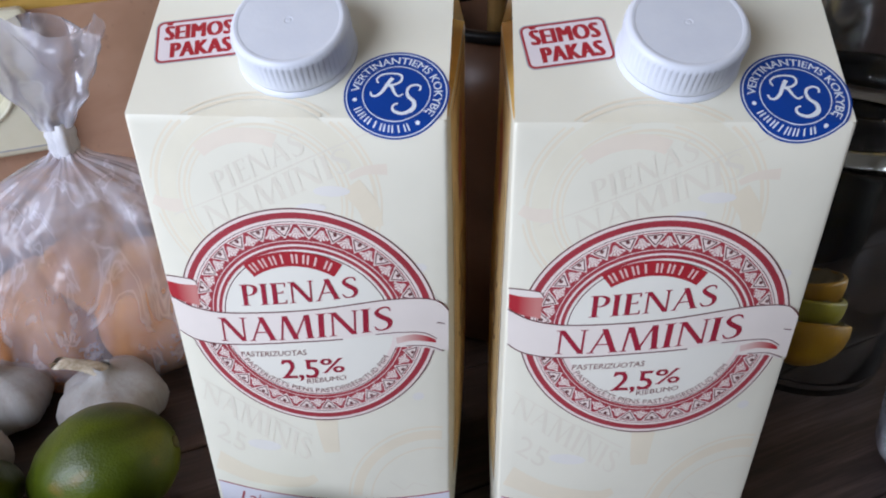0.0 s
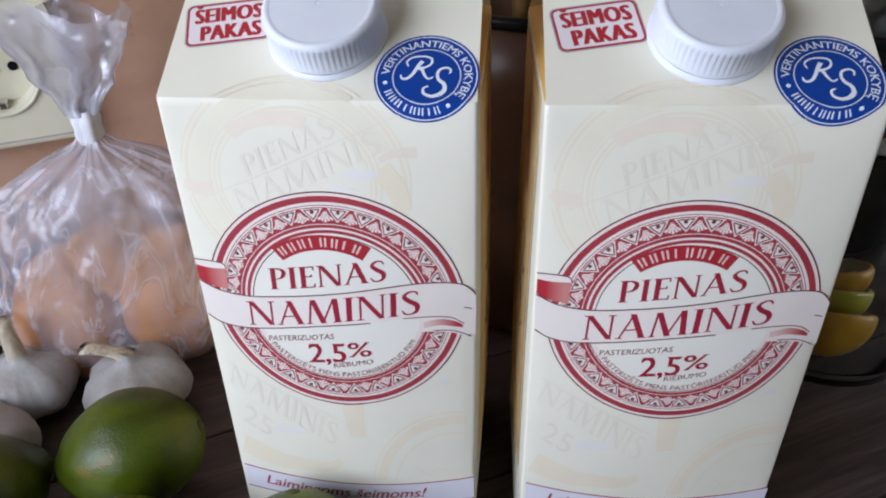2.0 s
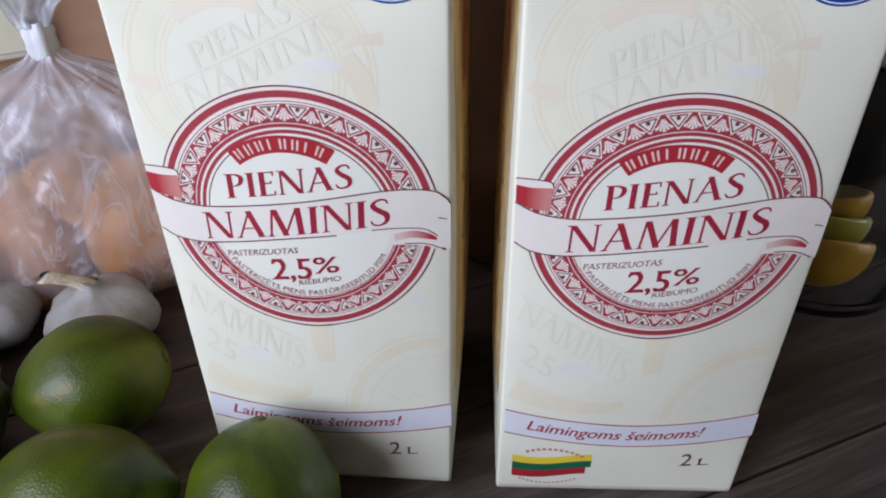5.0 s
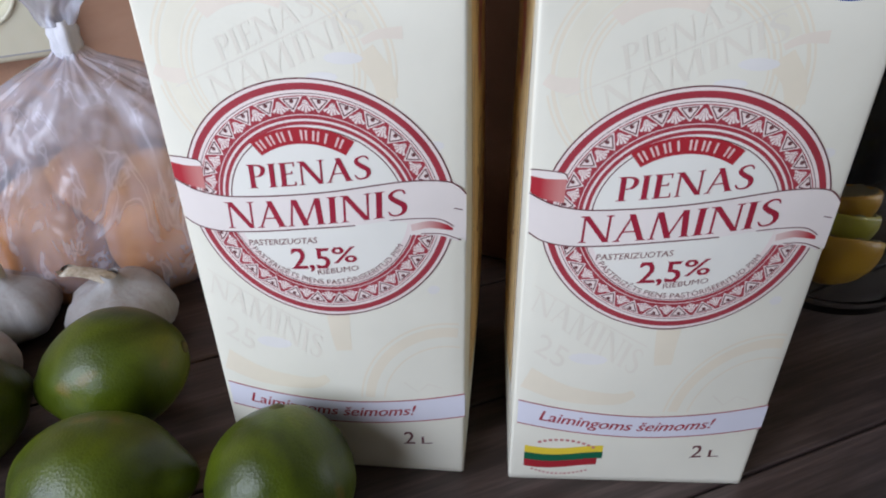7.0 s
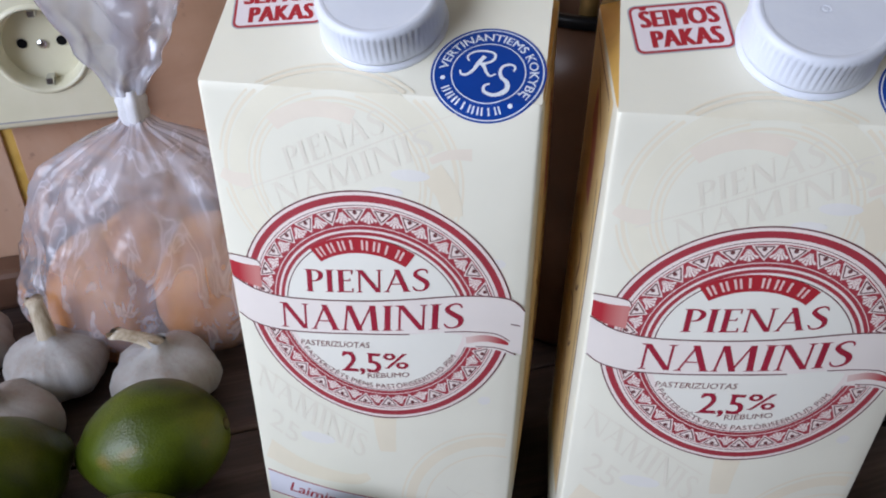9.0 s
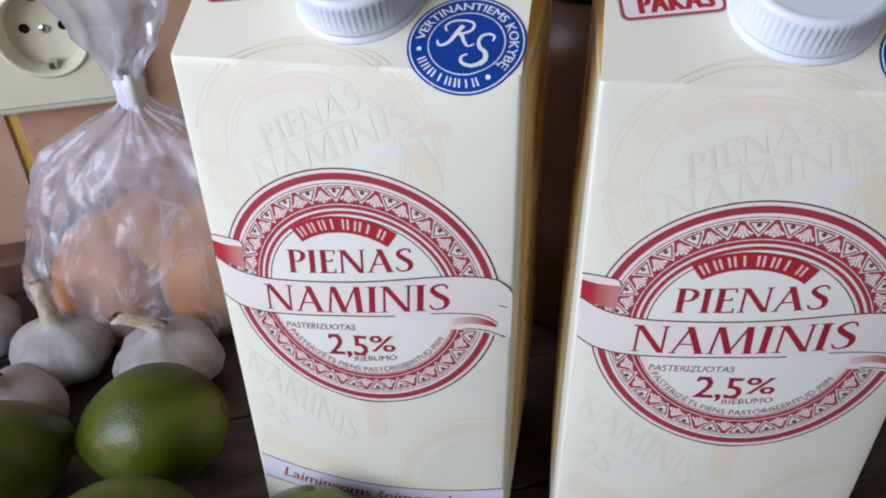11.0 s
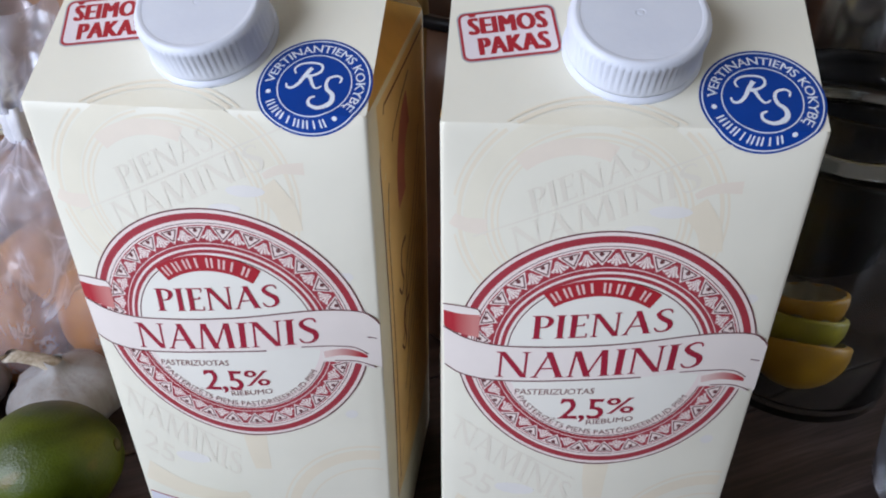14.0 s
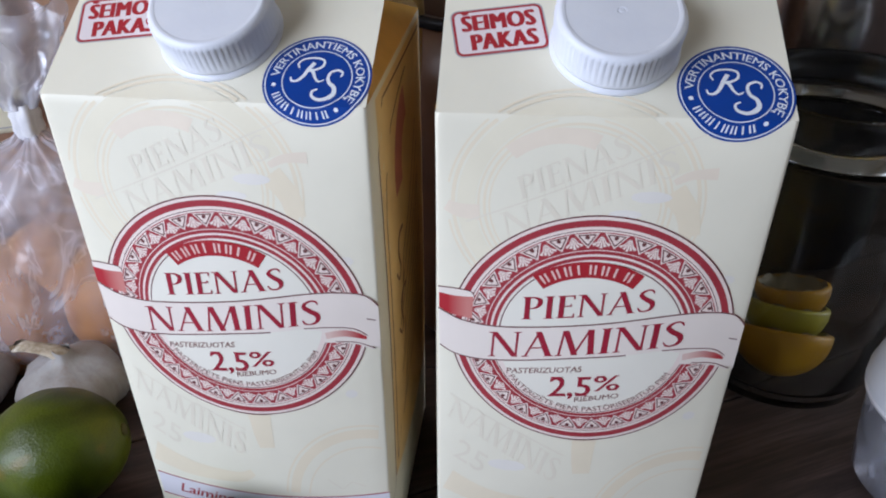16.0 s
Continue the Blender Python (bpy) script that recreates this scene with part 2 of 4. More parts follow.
def film_plastic(name, haze, wrinkle=1.0):
    """Thin clear film: lets most light through; milky haze, crease glints, painted-in pale glints."""
    m, n, l, b = material(name)
    n.remove(b)
    out = n["Material Output"]
    v = coords(n, l)
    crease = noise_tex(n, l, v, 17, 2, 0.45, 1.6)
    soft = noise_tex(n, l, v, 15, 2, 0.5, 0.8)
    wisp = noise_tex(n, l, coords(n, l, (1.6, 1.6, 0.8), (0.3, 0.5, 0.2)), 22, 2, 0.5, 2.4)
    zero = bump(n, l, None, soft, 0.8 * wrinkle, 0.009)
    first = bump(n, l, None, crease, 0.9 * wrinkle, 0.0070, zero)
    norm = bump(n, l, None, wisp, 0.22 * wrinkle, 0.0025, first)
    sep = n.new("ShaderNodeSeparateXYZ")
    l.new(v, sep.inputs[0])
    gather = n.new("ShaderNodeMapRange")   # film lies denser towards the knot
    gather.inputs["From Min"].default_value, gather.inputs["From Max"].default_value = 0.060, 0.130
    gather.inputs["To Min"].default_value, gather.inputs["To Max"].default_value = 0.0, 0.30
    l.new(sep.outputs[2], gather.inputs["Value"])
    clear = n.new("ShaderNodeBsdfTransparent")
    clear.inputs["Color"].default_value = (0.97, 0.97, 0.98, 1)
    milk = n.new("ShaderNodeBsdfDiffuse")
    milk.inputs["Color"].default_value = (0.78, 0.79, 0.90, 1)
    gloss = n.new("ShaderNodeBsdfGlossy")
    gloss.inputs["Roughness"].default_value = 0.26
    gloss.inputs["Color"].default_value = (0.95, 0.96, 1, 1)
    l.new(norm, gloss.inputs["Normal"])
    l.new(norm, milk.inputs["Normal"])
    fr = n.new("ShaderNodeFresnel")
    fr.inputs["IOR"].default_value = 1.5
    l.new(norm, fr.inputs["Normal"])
    # Whiter bands of the noise paint glints into the haze.
    glint_haze = ramp(n, l, wisp, [(0.30, (haze * 0.75,) * 3), (0.56, (haze,) * 3), (0.62, (haze * 1.9,) * 3), (0.66, (haze * 1.1,) * 3)])
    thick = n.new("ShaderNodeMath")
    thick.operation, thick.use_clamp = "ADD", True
    l.new(glint_haze, thick.inputs[0]), l.new(gather.outputs["Result"], thick.inputs[1])
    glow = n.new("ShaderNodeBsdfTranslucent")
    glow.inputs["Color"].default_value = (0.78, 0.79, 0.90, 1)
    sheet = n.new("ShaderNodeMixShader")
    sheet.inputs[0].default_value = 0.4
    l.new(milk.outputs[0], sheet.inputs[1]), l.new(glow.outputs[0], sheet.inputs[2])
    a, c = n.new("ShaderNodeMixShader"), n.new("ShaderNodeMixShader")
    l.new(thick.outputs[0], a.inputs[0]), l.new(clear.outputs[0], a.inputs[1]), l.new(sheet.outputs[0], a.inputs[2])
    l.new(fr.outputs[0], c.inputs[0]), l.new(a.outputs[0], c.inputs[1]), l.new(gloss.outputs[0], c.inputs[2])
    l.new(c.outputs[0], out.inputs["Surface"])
    return m


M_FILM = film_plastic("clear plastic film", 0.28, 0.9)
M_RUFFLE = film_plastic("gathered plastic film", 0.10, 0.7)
M_KNOT = plain("twisted white film", (0.66, 0.67, 0.72), (0.78, 0.79, 0.84), 0.35, 120, bumpy=0.6)


def clear_glass():
    m, n, l, b = material("clear glass")
    b.inputs["Base Color"].default_value = (0.80, 0.83, 0.82, 1)
    b.inputs["Roughness"].default_value = 0.05
    b.inputs["Transmission Weight"].default_value = 1.0
    b.inputs["IOR"].default_value = 1.32
    return m


M_GLASS = clear_glass()


# ---------- builders ----------
def mesh_of(name, bm, mat, smooth=False):
    me = bpy.data.meshes.new(name)
    bmesh.ops.recalc_face_normals(bm, faces=bm.faces) if len(bm.faces) and smooth is not None else None
    bm.to_mesh(me)
    bm.free()
    me.materials.append(mat)
    if smooth:
        for p in me.polygons:
            p.use_smooth = True
    return me


def part(name, bm, mat, parent=None, label="", smooth=False):
    ob = new(name, mesh_of(name, bm, mat, smooth))
    ob.parent = parent
    return tagged(ob, label)


def box(x0, x1, y0, y1, z0, z1, bevel=0.0, seg=2, bm=None):
    b = bmesh.new()
    bmesh.ops.create_cube(b, size=1)
    for v in b.verts:
        v.co = Vector(((x0 + x1) / 2 + v.co.x * (x1 - x0), (y0 + y1) / 2 + v.co.y * (y1 - y0), (z0 + z1) / 2 + v.co.z * (z1 - z0)))
    if bevel:
        bmesh.ops.bevel(b, geom=b.edges[:], offset=bevel, segments=seg, affect="EDGES", profile=0.5)
    return b


def lathe(profile, n=48, closed=False, wobble=None):
    """Turned form round z from (radius, height) pairs."""
    b = bmesh.new()
    rows = []
    for k, (r, z) in enumerate(profile):
        if r < 1e-6:
            rows.append([b.verts.new((0, 0, z))])
            continue
        row = []
        for i in range(n):
            a = 2 * math.pi * i / n
            rr, zz = (r, z) if wobble is None else wobble(r, z, a)
            row.append(b.verts.new((rr * math.cos(a), rr * math.sin(a), zz)))
        rows.append(row)
    pairs = list(zip(rows, rows[1:])) + ([(rows[-1], rows[0])] if closed else [])
    for p, q in pairs:
        for i in range(n):
            j = (i + 1) % n
            if len(p) == 1 and len(q) == 1:
                continue
            if len(p) == 1:
                b.faces.new((p[0], q[i], q[j]))
            elif len(q) == 1:
                b.faces.new((p[i], p[j], q[0]))
            else:
                b.faces.new((p[i], p[j], q[j], q[i]))
    return b


def ball(subdiv, shape):
    b = bmesh.new()
    bmesh.ops.create_icosphere(b, subdivisions=subdiv, radius=1)
    for v in b.verts:
        v.co = shape(v.co.copy())
    return b


def thing(name, place, label, category, group="", kind=""):
    ob = new(name)
    ob.empty_display_size = 0.02
    ob.matrix_world = place
    return tagged(ob, label, category, group, kind)


# ---------- the room ----------
def wall_panel(name, s0, s1, n0, n1, z0, z1, mat, label):
    ob = part(name, box(s0, s1, -n1, -n0, z0, z1), mat)
    ob.matrix_world = ROOM
    return tagged(ob, label, "wall", kind="structure")


wall_panel("wall_north", WEST - 0.12, 2.5, -0.14, -0.0014, -0.9, 1.75, M_GROUT, "kitchen wall behind the tiles, ochre joints")
# Unseen opening added in the east wall to hold the fill lamp.
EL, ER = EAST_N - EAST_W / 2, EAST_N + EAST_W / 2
wall_panel("wall_east", EAST, 2.5, -0.0014, EL, -0.9, 1.75, M_PAINT, "plain beige wall beside the added fill-light opening")
wall_panel("wall_east_b", EAST, 2.5, ER, BACK, -0.9, 1.75, M_PAINT, "plain beige wall beside the added fill-light opening")
wall_panel("wall_east_c", EAST, 2.5, EL, ER, -0.9, EAST_Z - EAST_H / 2, M_PAINT, "plain beige wall below the added fill-light opening")
wall_panel("wall_east_d", EAST, 2.5, EL, ER, EAST_Z + EAST_H / 2, 1.75, M_PAINT, "plain beige wall above the added fill-light opening")
WL, WR = WIN_N - WIN_W / 2, WIN_N + WIN_W / 2
wall_panel("wall_south", WEST - 0.12, 2.5, BACK, BACK + 0.12, -0.9, 1.75, M_PAINT, "plain beige painted wall opposite the tiles")
wall_panel("wall_west", WEST - 0.12, WEST, -0.14, WL, -0.9, 1.75, M_PAINT, "plain beige wall beside the window")
wall_panel("wall_west_b", WEST - 0.12, WEST, WR, BACK, -0.9, 1.75, M_PAINT, "plain beige wall beside the window")
wall_panel("wall_west_c", WEST - 0.12, WEST, WL, WR, -0.9, WIN_Z - WIN_H / 2, M_PAINT, "plain beige wall below the window")
wall_panel("wall_west_d", WEST - 0.12, WEST, WL, WR, WIN_Z + WIN_H / 2, 1.75, M_PAINT, "plain beige wall above the window")
floor = part("floor", box(WEST - 0.12, 2.5, -BACK - 0.12, 0.14, -1.0, -0.9), M_FLOOR)
floor.matrix_world = ROOM
tagged(floor, "brown wooden kitchen floor", "floor", kind="structure")
ceiling = part("ceiling", box(WEST - 0.12, 2.5, -BACK - 0.12, 0.14, 1.75, 1.85), M_PAINT)
ceiling.matrix_world = ROOM
tagged(ceiling, "plain white painted ceiling", "ceiling", kind="structure")

worktop = part("worktop", box(WEST + 0.01, 2.3, -0.72, -0.0006, -0.038, -0.0035, 0.002), M_WOOD)
worktop.matrix_world = ROOM
tagged(worktop, "dark brown wooden plank kitchen worktop", "worktop", kind="structure")
PLANK = 0.0785
plank_mesh = mesh_of("plank", box(WEST + 0.01, 2.3, -PLANK + 0.0006, -0.0006, -0.0033, 0.0, 0.0011, 2), M_WOOD)
for k in range(9):
    p = new("plank", plank_mesh)
    p.parent = worktop
    p.location = (0, -0.0008 - k * PLANK, 0)

TILE, JOINT, TZ, TS = 0.177, 0.006, 0.186, -0.031
tile_mesh = mesh_of("tile", box(JOINT / 2, TILE - JOINT / 2, -0.0005, 0.0013, JOINT / 2, TILE - JOINT / 2, 0.0006, 2), M_TILE)
for row in range(-1, 3):
    for col in range(-5, 8):
        t = new("tile", tile_mesh)
        t.parent = bpy.data.objects["wall_north"]
        t.location = (TS + col * TILE, 0, TZ + (row - 1) * TILE)
strip = part("trim", box(WEST + 0.01, 2.3, -0.022, -0.0006, 0.0005, 0.027, 0.004), M_STRIP)
strip.matrix_world = ROOM
tagged(strip, "brown wooden strip along the back of the worktop", "trim", kind="structure")


def socket():
    ob = thing("wall_socket", ROOM @ Matrix.Translation((0, -0.0006, 0.1475)) @ Matrix.Scale(0.905, 4), "ivory plastic earthed wall socket on pink tiles", "socket")
    b = box(-0.042, 0.042, -0.013, 0, -0.043, 0.043, 0.004, 3)
    plate = part("plate", b, M_PLATE, ob)
    cut = lathe([(0.0228, -0.02), (0.0228, 0.02)], 40)
    bmesh.ops.holes_fill(cut, edges=cut.edges[:], sides=0)
    for v in cut.verts:
        v.co = Vector((v.co.x, v.co.z - 0.012, v.co.y + 0.003))
    hole = bpy.data.objects.new("recess_cut", mesh_of("recess_cut", cut, M_PLATE))
    scene.collection.objects.link(hole)
    hole.matrix_world = ob.matrix_world
    mod = plate.modifiers.new("recess", "BOOLEAN")
    mod.object, mod.operation, mod.solver = hole, "DIFFERENCE", "EXACT"
    dg = bpy.context.evaluated_depsgraph_get()
    dg.update()
    done = bpy.data.meshes.new_from_object(plate.evaluated_get(dg))
    plate.modifiers.clear()
    plate.data = done
    bpy.data.objects.remove(hole)

    def turned(profile, n=40):
        b = lathe(profile, n)
        for v in b.verts:
            v.co = Vector((v.co.x, -v.co.z, v.co.y + 0.003))
        return b
    part("recess", turned([(0.0226, 0.0132), (0.0222, 0.012), (0.0208, 0.0012), (0, 0.0012)]), M_PLATE, ob, smooth=False)
    part("collar", turned([(0.0226, 0.0125), (0.0230, 0.0145), (0.0245, 0.0148), (0.0258, 0.013), (0.0258, 0.0125)]), M_PLATE, ob, smooth=True)
    # Black discs on the recess floor stand for the shade inside uncut pin holes.
    for sx in (-0.0105, 0.0105):
        b = lathe([(0.0028, 0.0002), (0.0028, 0.0006), (0, 0.0006)], 16)
        for v in b.verts:
            v.co = Vector((v.co.x + sx, -0.0013 - v.co.z, v.co.y + 0.004))
        part("pin_hole", b, M_BLACK, ob)
    b = lathe([(0.0026, 0.0), (0.0026, 0.0012), (0.0012, 0.0018), (0, 0.0018)], 16)
    for v in b.verts:
        v.co = Vector((v.co.x, -0.0012 - v.co.z, v.co.y + 0.003))
    part("screw", b, M_STEEL, ob)
    for sz in (1, -1):
        part("earth_clip", box(-0.0022, 0.0022, -0.011, -0.0015, 0.003 + sz * 0.0195 - 0.002, 0.003 + sz * 0.0195 + 0.002, 0.0006, 1), M_STEEL, ob)
    # Raised grey bar: the shade of a groove put in as colour.
    part("groove", box(-0.0375, 0.0375, -0.0134, -0.0126, -0.0385, -0.0377), M_GREY, ob)
    return ob


socket()

# ---------- milk cartons ----------
SH, HW, DEP = 0.205, 0.0475, 0.095
FINY, FINZ, FINT = 0.0435, 0.2300, 0.2465
TH = math.atan2(FINZ - SH, FINY)
SWELL, SIDE_SWELL, CELL = 0.0052, 0.0030, 3.0


def swell(across, up):
    """How far a full carton bulges at a share of its width (-1 to 1) and of its height."""
    return max(0.0, 1 - across * across) * max(0.0, 4 * up * (1 - up))


def settle(up):
    """The weight pushes the foot of the walls a little aside."""
    return 0.0014 * (1 - up) ** 2


def board(u, v, off):
    """Millimetres on the unfolded front (across, up) to metres on the carton, lifted by off."""
    u, v = u / 1000, v / 1000
    y0 = -DEP / 2
    if v <= SH:
        return Vector((u, y0 - off - SWELL * swell((u + settle(v / SH)) / HW, v / SH), v))
    w = v - SH
    return Vector((u, y0 + w * math.cos(TH) - off * math.sin(TH), SH + w * math.sin(TH) + off * math.cos(TH)))


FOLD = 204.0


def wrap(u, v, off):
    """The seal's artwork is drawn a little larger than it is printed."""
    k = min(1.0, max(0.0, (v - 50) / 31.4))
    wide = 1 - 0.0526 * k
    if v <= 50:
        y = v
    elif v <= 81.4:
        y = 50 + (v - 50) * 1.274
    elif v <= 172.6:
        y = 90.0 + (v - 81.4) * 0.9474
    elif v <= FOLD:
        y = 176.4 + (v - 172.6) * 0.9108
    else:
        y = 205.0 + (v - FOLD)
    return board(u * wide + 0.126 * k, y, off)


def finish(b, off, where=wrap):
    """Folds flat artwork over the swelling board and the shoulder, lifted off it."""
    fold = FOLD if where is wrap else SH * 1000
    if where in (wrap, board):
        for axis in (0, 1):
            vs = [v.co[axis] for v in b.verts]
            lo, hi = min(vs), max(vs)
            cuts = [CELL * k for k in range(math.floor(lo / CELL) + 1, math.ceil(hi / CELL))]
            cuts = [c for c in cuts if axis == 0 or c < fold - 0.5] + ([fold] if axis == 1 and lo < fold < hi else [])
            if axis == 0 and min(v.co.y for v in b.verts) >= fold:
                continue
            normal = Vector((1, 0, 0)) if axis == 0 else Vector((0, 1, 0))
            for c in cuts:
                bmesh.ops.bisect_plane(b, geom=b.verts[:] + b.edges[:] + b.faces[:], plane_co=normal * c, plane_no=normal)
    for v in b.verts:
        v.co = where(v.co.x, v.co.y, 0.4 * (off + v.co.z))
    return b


def poly(b, pts):
    b.faces.new([b.verts.new((x, y, 0)) for x, y in pts])


def band(b, top, low):
    """A strip between two rows of points."""
    t = [b.verts.new((x, y, 0)) for x, y in top]
    q = [b.verts.new((x, y, 0)) for x, y in low]
    for i in range(len(t) - 1):
        b.faces.new((q[i], q[i + 1], t[i + 1], t[i]))


def stroke(b, pts, w0, w1=None):
    """A line of changing width through points."""
    w1 = w0 if w1 is None else w1
    top, low = [], []
    for i, (x, y) in enumerate(pts):
        px, py = pts[max(i - 1, 0)]
        qx, qy = pts[min(i + 1, len(pts) - 1)]
        d = math.hypot(qx - px, qy - py) or 1
        nx, ny = -(qy - py) / d, (qx - px) / d
        k = i / (len(pts) - 1)
        w = (w0 + (w1 - w0) * k) / 2
        top.append((x + nx * w, y + ny * w)), low.append((x - nx * w, y - ny * w))
    band(b, top, low)


def smooth_line(pts, n=8):
    out = []
    for i in range(len(pts) - 1):
        p0, p1, p2, p3 = pts[max(i - 1, 0)], pts[i], pts[i + 1], pts[min(i + 2, len(pts) - 1)]
        for k in range(n):
            t = k / n
            out.append(tuple(0.5 * (2 * b + (c - a) * t + (2 * a - 5 * b + 4 * c - d) * t * t + (3 * b - a - 3 * c + d) * t ** 3)
                             for a, b, c, d in zip(p0, p1, p2, p3)))
    return out + [pts[-1]]


def arc(b, cx, cy, r0, r1, a0=0.0, a1=360.0, n=120):
    pts = [radians(a0 + (a1 - a0) * i / n) for i in range(n + 1)]
    band(b, [(cx + r1 * math.cos(a), cy + r1 * math.sin(a)) for a in pts], [(cx + r0 * math.cos(a), cy + r0 * math.sin(a)) for a in pts])


def disc(b, cx, cy, r, n=72):
    poly(b, [(cx + r * math.cos(2 * math.pi * i / n), cy + r * math.sin(2 * math.pi * i / n)) for i in range(n)])


GLYPHS = {}


def letters(body, serif=0.0, weight=0.0, space=1.0):
    """Outline of a line of writing in the built-in font: points and faces, 1 high, from x 0; and its length."""
    key = (body, serif, weight, space)
    if key in GLYPHS:
        return GLYPHS[key]
    cu = bpy.data.curves.new("writing", "FONT")
    cu.body, cu.resolution_u, cu.space_character = body, 3, space
    ob = new("writing", cu)
    dg = bpy.context.evaluated_depsgraph_get()
    me = bpy.data.meshes.new_from_object(ob.evaluated_get(dg))
    pts = [(v.co.x, v.co.y) for v in me.vertices]
    faces = [tuple(p.vertices) for p in me.polygons]
    bpy.data.objects.remove(ob)
    bpy.data.curves.remove(cu)
    cap = 0.682
    lift = [0.0] * len(pts)
    if serif:
        used = {}
        for f in faces:
            for a, c in zip(f, f[1:] + f[:1]):
                used[tuple(sorted((a, c)))] = used.get(tuple(sorted((a, c))), 0) + 1
        edges = [e for e, n in used.items() if n == 1]
        for lev, s in ((0, 1), (cap, -1)):
            runs = sorted((min(pts[a][0], pts[c][0]), max(pts[a][0], pts[c][0])) for a, c in edges
                          if abs(pts[a][1] - lev) < 0.022 and abs(pts[c][1] - lev) < 0.022 and abs(pts[a][0] - pts[c][0]) > 0.03)
            for x0, x1 in runs:
                y = max(p[1] for p in pts if abs(p[1] - lev) < 0.022) if s < 0 else min(p[1] for p in pts if abs(p[1] - lev) < 0.022)
                k = len(pts)
                pts += [(x0 - serif, y), (x1 + serif, y), (x1 + serif * 0.3, y + s * 0.045), (x0 - serif * 0.3, y + s * 0.045)]
                faces.append((k, k + 1, k + 2, k + 3))
                lift += [0.00003] * 4
    bpy.data.meshes.remove(me)
    if weight > 0:   # heavier: the outline again, a little aside
        base, n = list(pts), len(pts)
        pts += [(x + weight, y) for x, y in base]
        lift += [h + 0.000015 for h in lift]
        faces += [tuple(i + n for i in f) for f in faces]
    x0, x1 = min(p[0] for p in pts), max(p[0] for p in pts)
    GLYPHS[key] = ([((x - x0) / cap, y / cap, h) for (x, y), h in zip(pts, lift)], faces, (x1 - x0) / cap)
    return GLYPHS[key]


def write(b, body, fn, serif=0.0, weight=0.0, space=1.0):
    """Adds writing; fn takes (share of the length, share of the height) to flat millimetres."""
    pts, faces, length = letters(body, serif, weight, space)
    vs = [b.verts.new((*fn(x / length, y), h)) for x, y, h in pts]
    for f in faces:
        try:
            b.faces.new([vs[i] for i in f])
        except ValueError:
            pass


def roman(b, word, fn):
    """Upright Roman capitals with thick and thin strokes and fine serifs."""
    thick, thin, x0, shapes = 0.164, 0.062, 0.0, []

    def bar(xa, xb, w):
        shapes.append([(x0 + xa - w / 2, 0), (x0 + xa + w / 2, 0), (x0 + xb + w / 2, 1), (x0 + xb - w / 2, 1)])

    def foot(x, y, w):
        s = 0.045 if y == 0 else -0.045
        shapes.append([(x0 + x - w, y), (x0 + x + w, y), (x0 + x + w * 0.55, y + s), (x0 + x - w * 0.55, y + s)])

    def arm(xa, xb, y, tick):
        shapes.append([(x0 + xa, y), (x0 + xb, y), (x0 + xb, y + 0.052), (x0 + xa, y + 0.052)])
        shapes.append([(x0 + xb - 0.045, y + min(tick, 0)), (x0 + xb, y + min(tick, 0)), (x0 + xb, y + 0.052 + max(tick, 0)), (x0 + xb - 0.045, y + 0.052 + max(tick, 0))])

    def curve(rows):
        pts = smooth_line(rows, 5)
        for i in range(len(pts) - 1):
            quad = []
            for k, sg in ((i, 1), (i + 1, 1), (i + 1, -1), (i, -1)):
                p, q = pts[max(k - 1, 0)], pts[min(k + 1, len(pts) - 1)]
                d = math.hypot(q[0] - p[0], q[1] - p[1]) or 1
                quad.append((x0 + pts[k][0] - sg * (q[1] - p[1]) / d * pts[k][2] / 2, pts[k][1] + sg * (q[0] - p[0]) / d * pts[k][2] / 2))
            shapes.append(quad)
    for c in word:
        if c == "I":
            bar(0.19, 0.19, thick), foot(0.19, 0, 0.17), foot(0.19, 1, 0.17)
            x0 += 0.38
        elif c == "P":
            bar(0.19, 0.19, thick), foot(0.19, 0, 0.17), foot(0.15, 1, 0.13)
            curve([(0.24, 0.972, 0.055), (0.42, 0.955, 0.07), (0.56, 0.85, 0.13), (0.57, 0.70, 0.15), (0.49, 0.55, 0.10), (0.36, 0.49, 0.05), (0.24, 0.50, 0.045)])
            x0 += 0.68
        elif c == "E":
            bar(0.19, 0.19, thick), arm(0.06, 0.60, 0.0, 0.13), arm(0.24, 0.50, 0.50, 0.07), arm(0.06, 0.58, 0.948, -0.13)
            x0 += 0.66
        elif c == "N":
            bar(0.14, 0.14, thin), bar(0.76, 0.16, thick), bar(0.78, 0.78, thin), foot(0.14, 0, 0.12), foot(0.10, 1, 0.10), foot(0.78, 1, 0.12)
            x0 += 0.90
        elif c == "A":
            bar(0.13, 0.46, thin), bar(0.76, 0.43, thick), foot(0.13, 0, 0.11), foot(0.76, 0, 0.15)
            shapes.append([(x0 + 0.25, 0.33), (x0 + 0.64, 0.33), (x0 + 0.62, 0.38), (x0 + 0.27, 0.38)])
            x0 += 0.90
        elif c == "M":
            bar(0.12, 0.20, thin), bar(0.55, 0.24, thick), bar(0.52, 0.86, thin), bar(0.97, 0.89, thick), foot(0.12, 0, 0.11), foot(0.97, 0, 0.15)
            x0 += 1.12
        elif c == "S":
            curve([(0.50, 0.80, 0.04), (0.45, 0.93, 0.06), (0.30, 0.97, 0.07), (0.15, 0.88, 0.10), (0.13, 0.74, 0.14), (0.28, 0.57, 0.165),
                   (0.45, 0.42, 0.165), (0.50, 0.25, 0.14), (0.44, 0.09, 0.10), (0.28, 0.025, 0.06), (0.14, 0.07, 0.06), (0.06, 0.22, 0.04)])
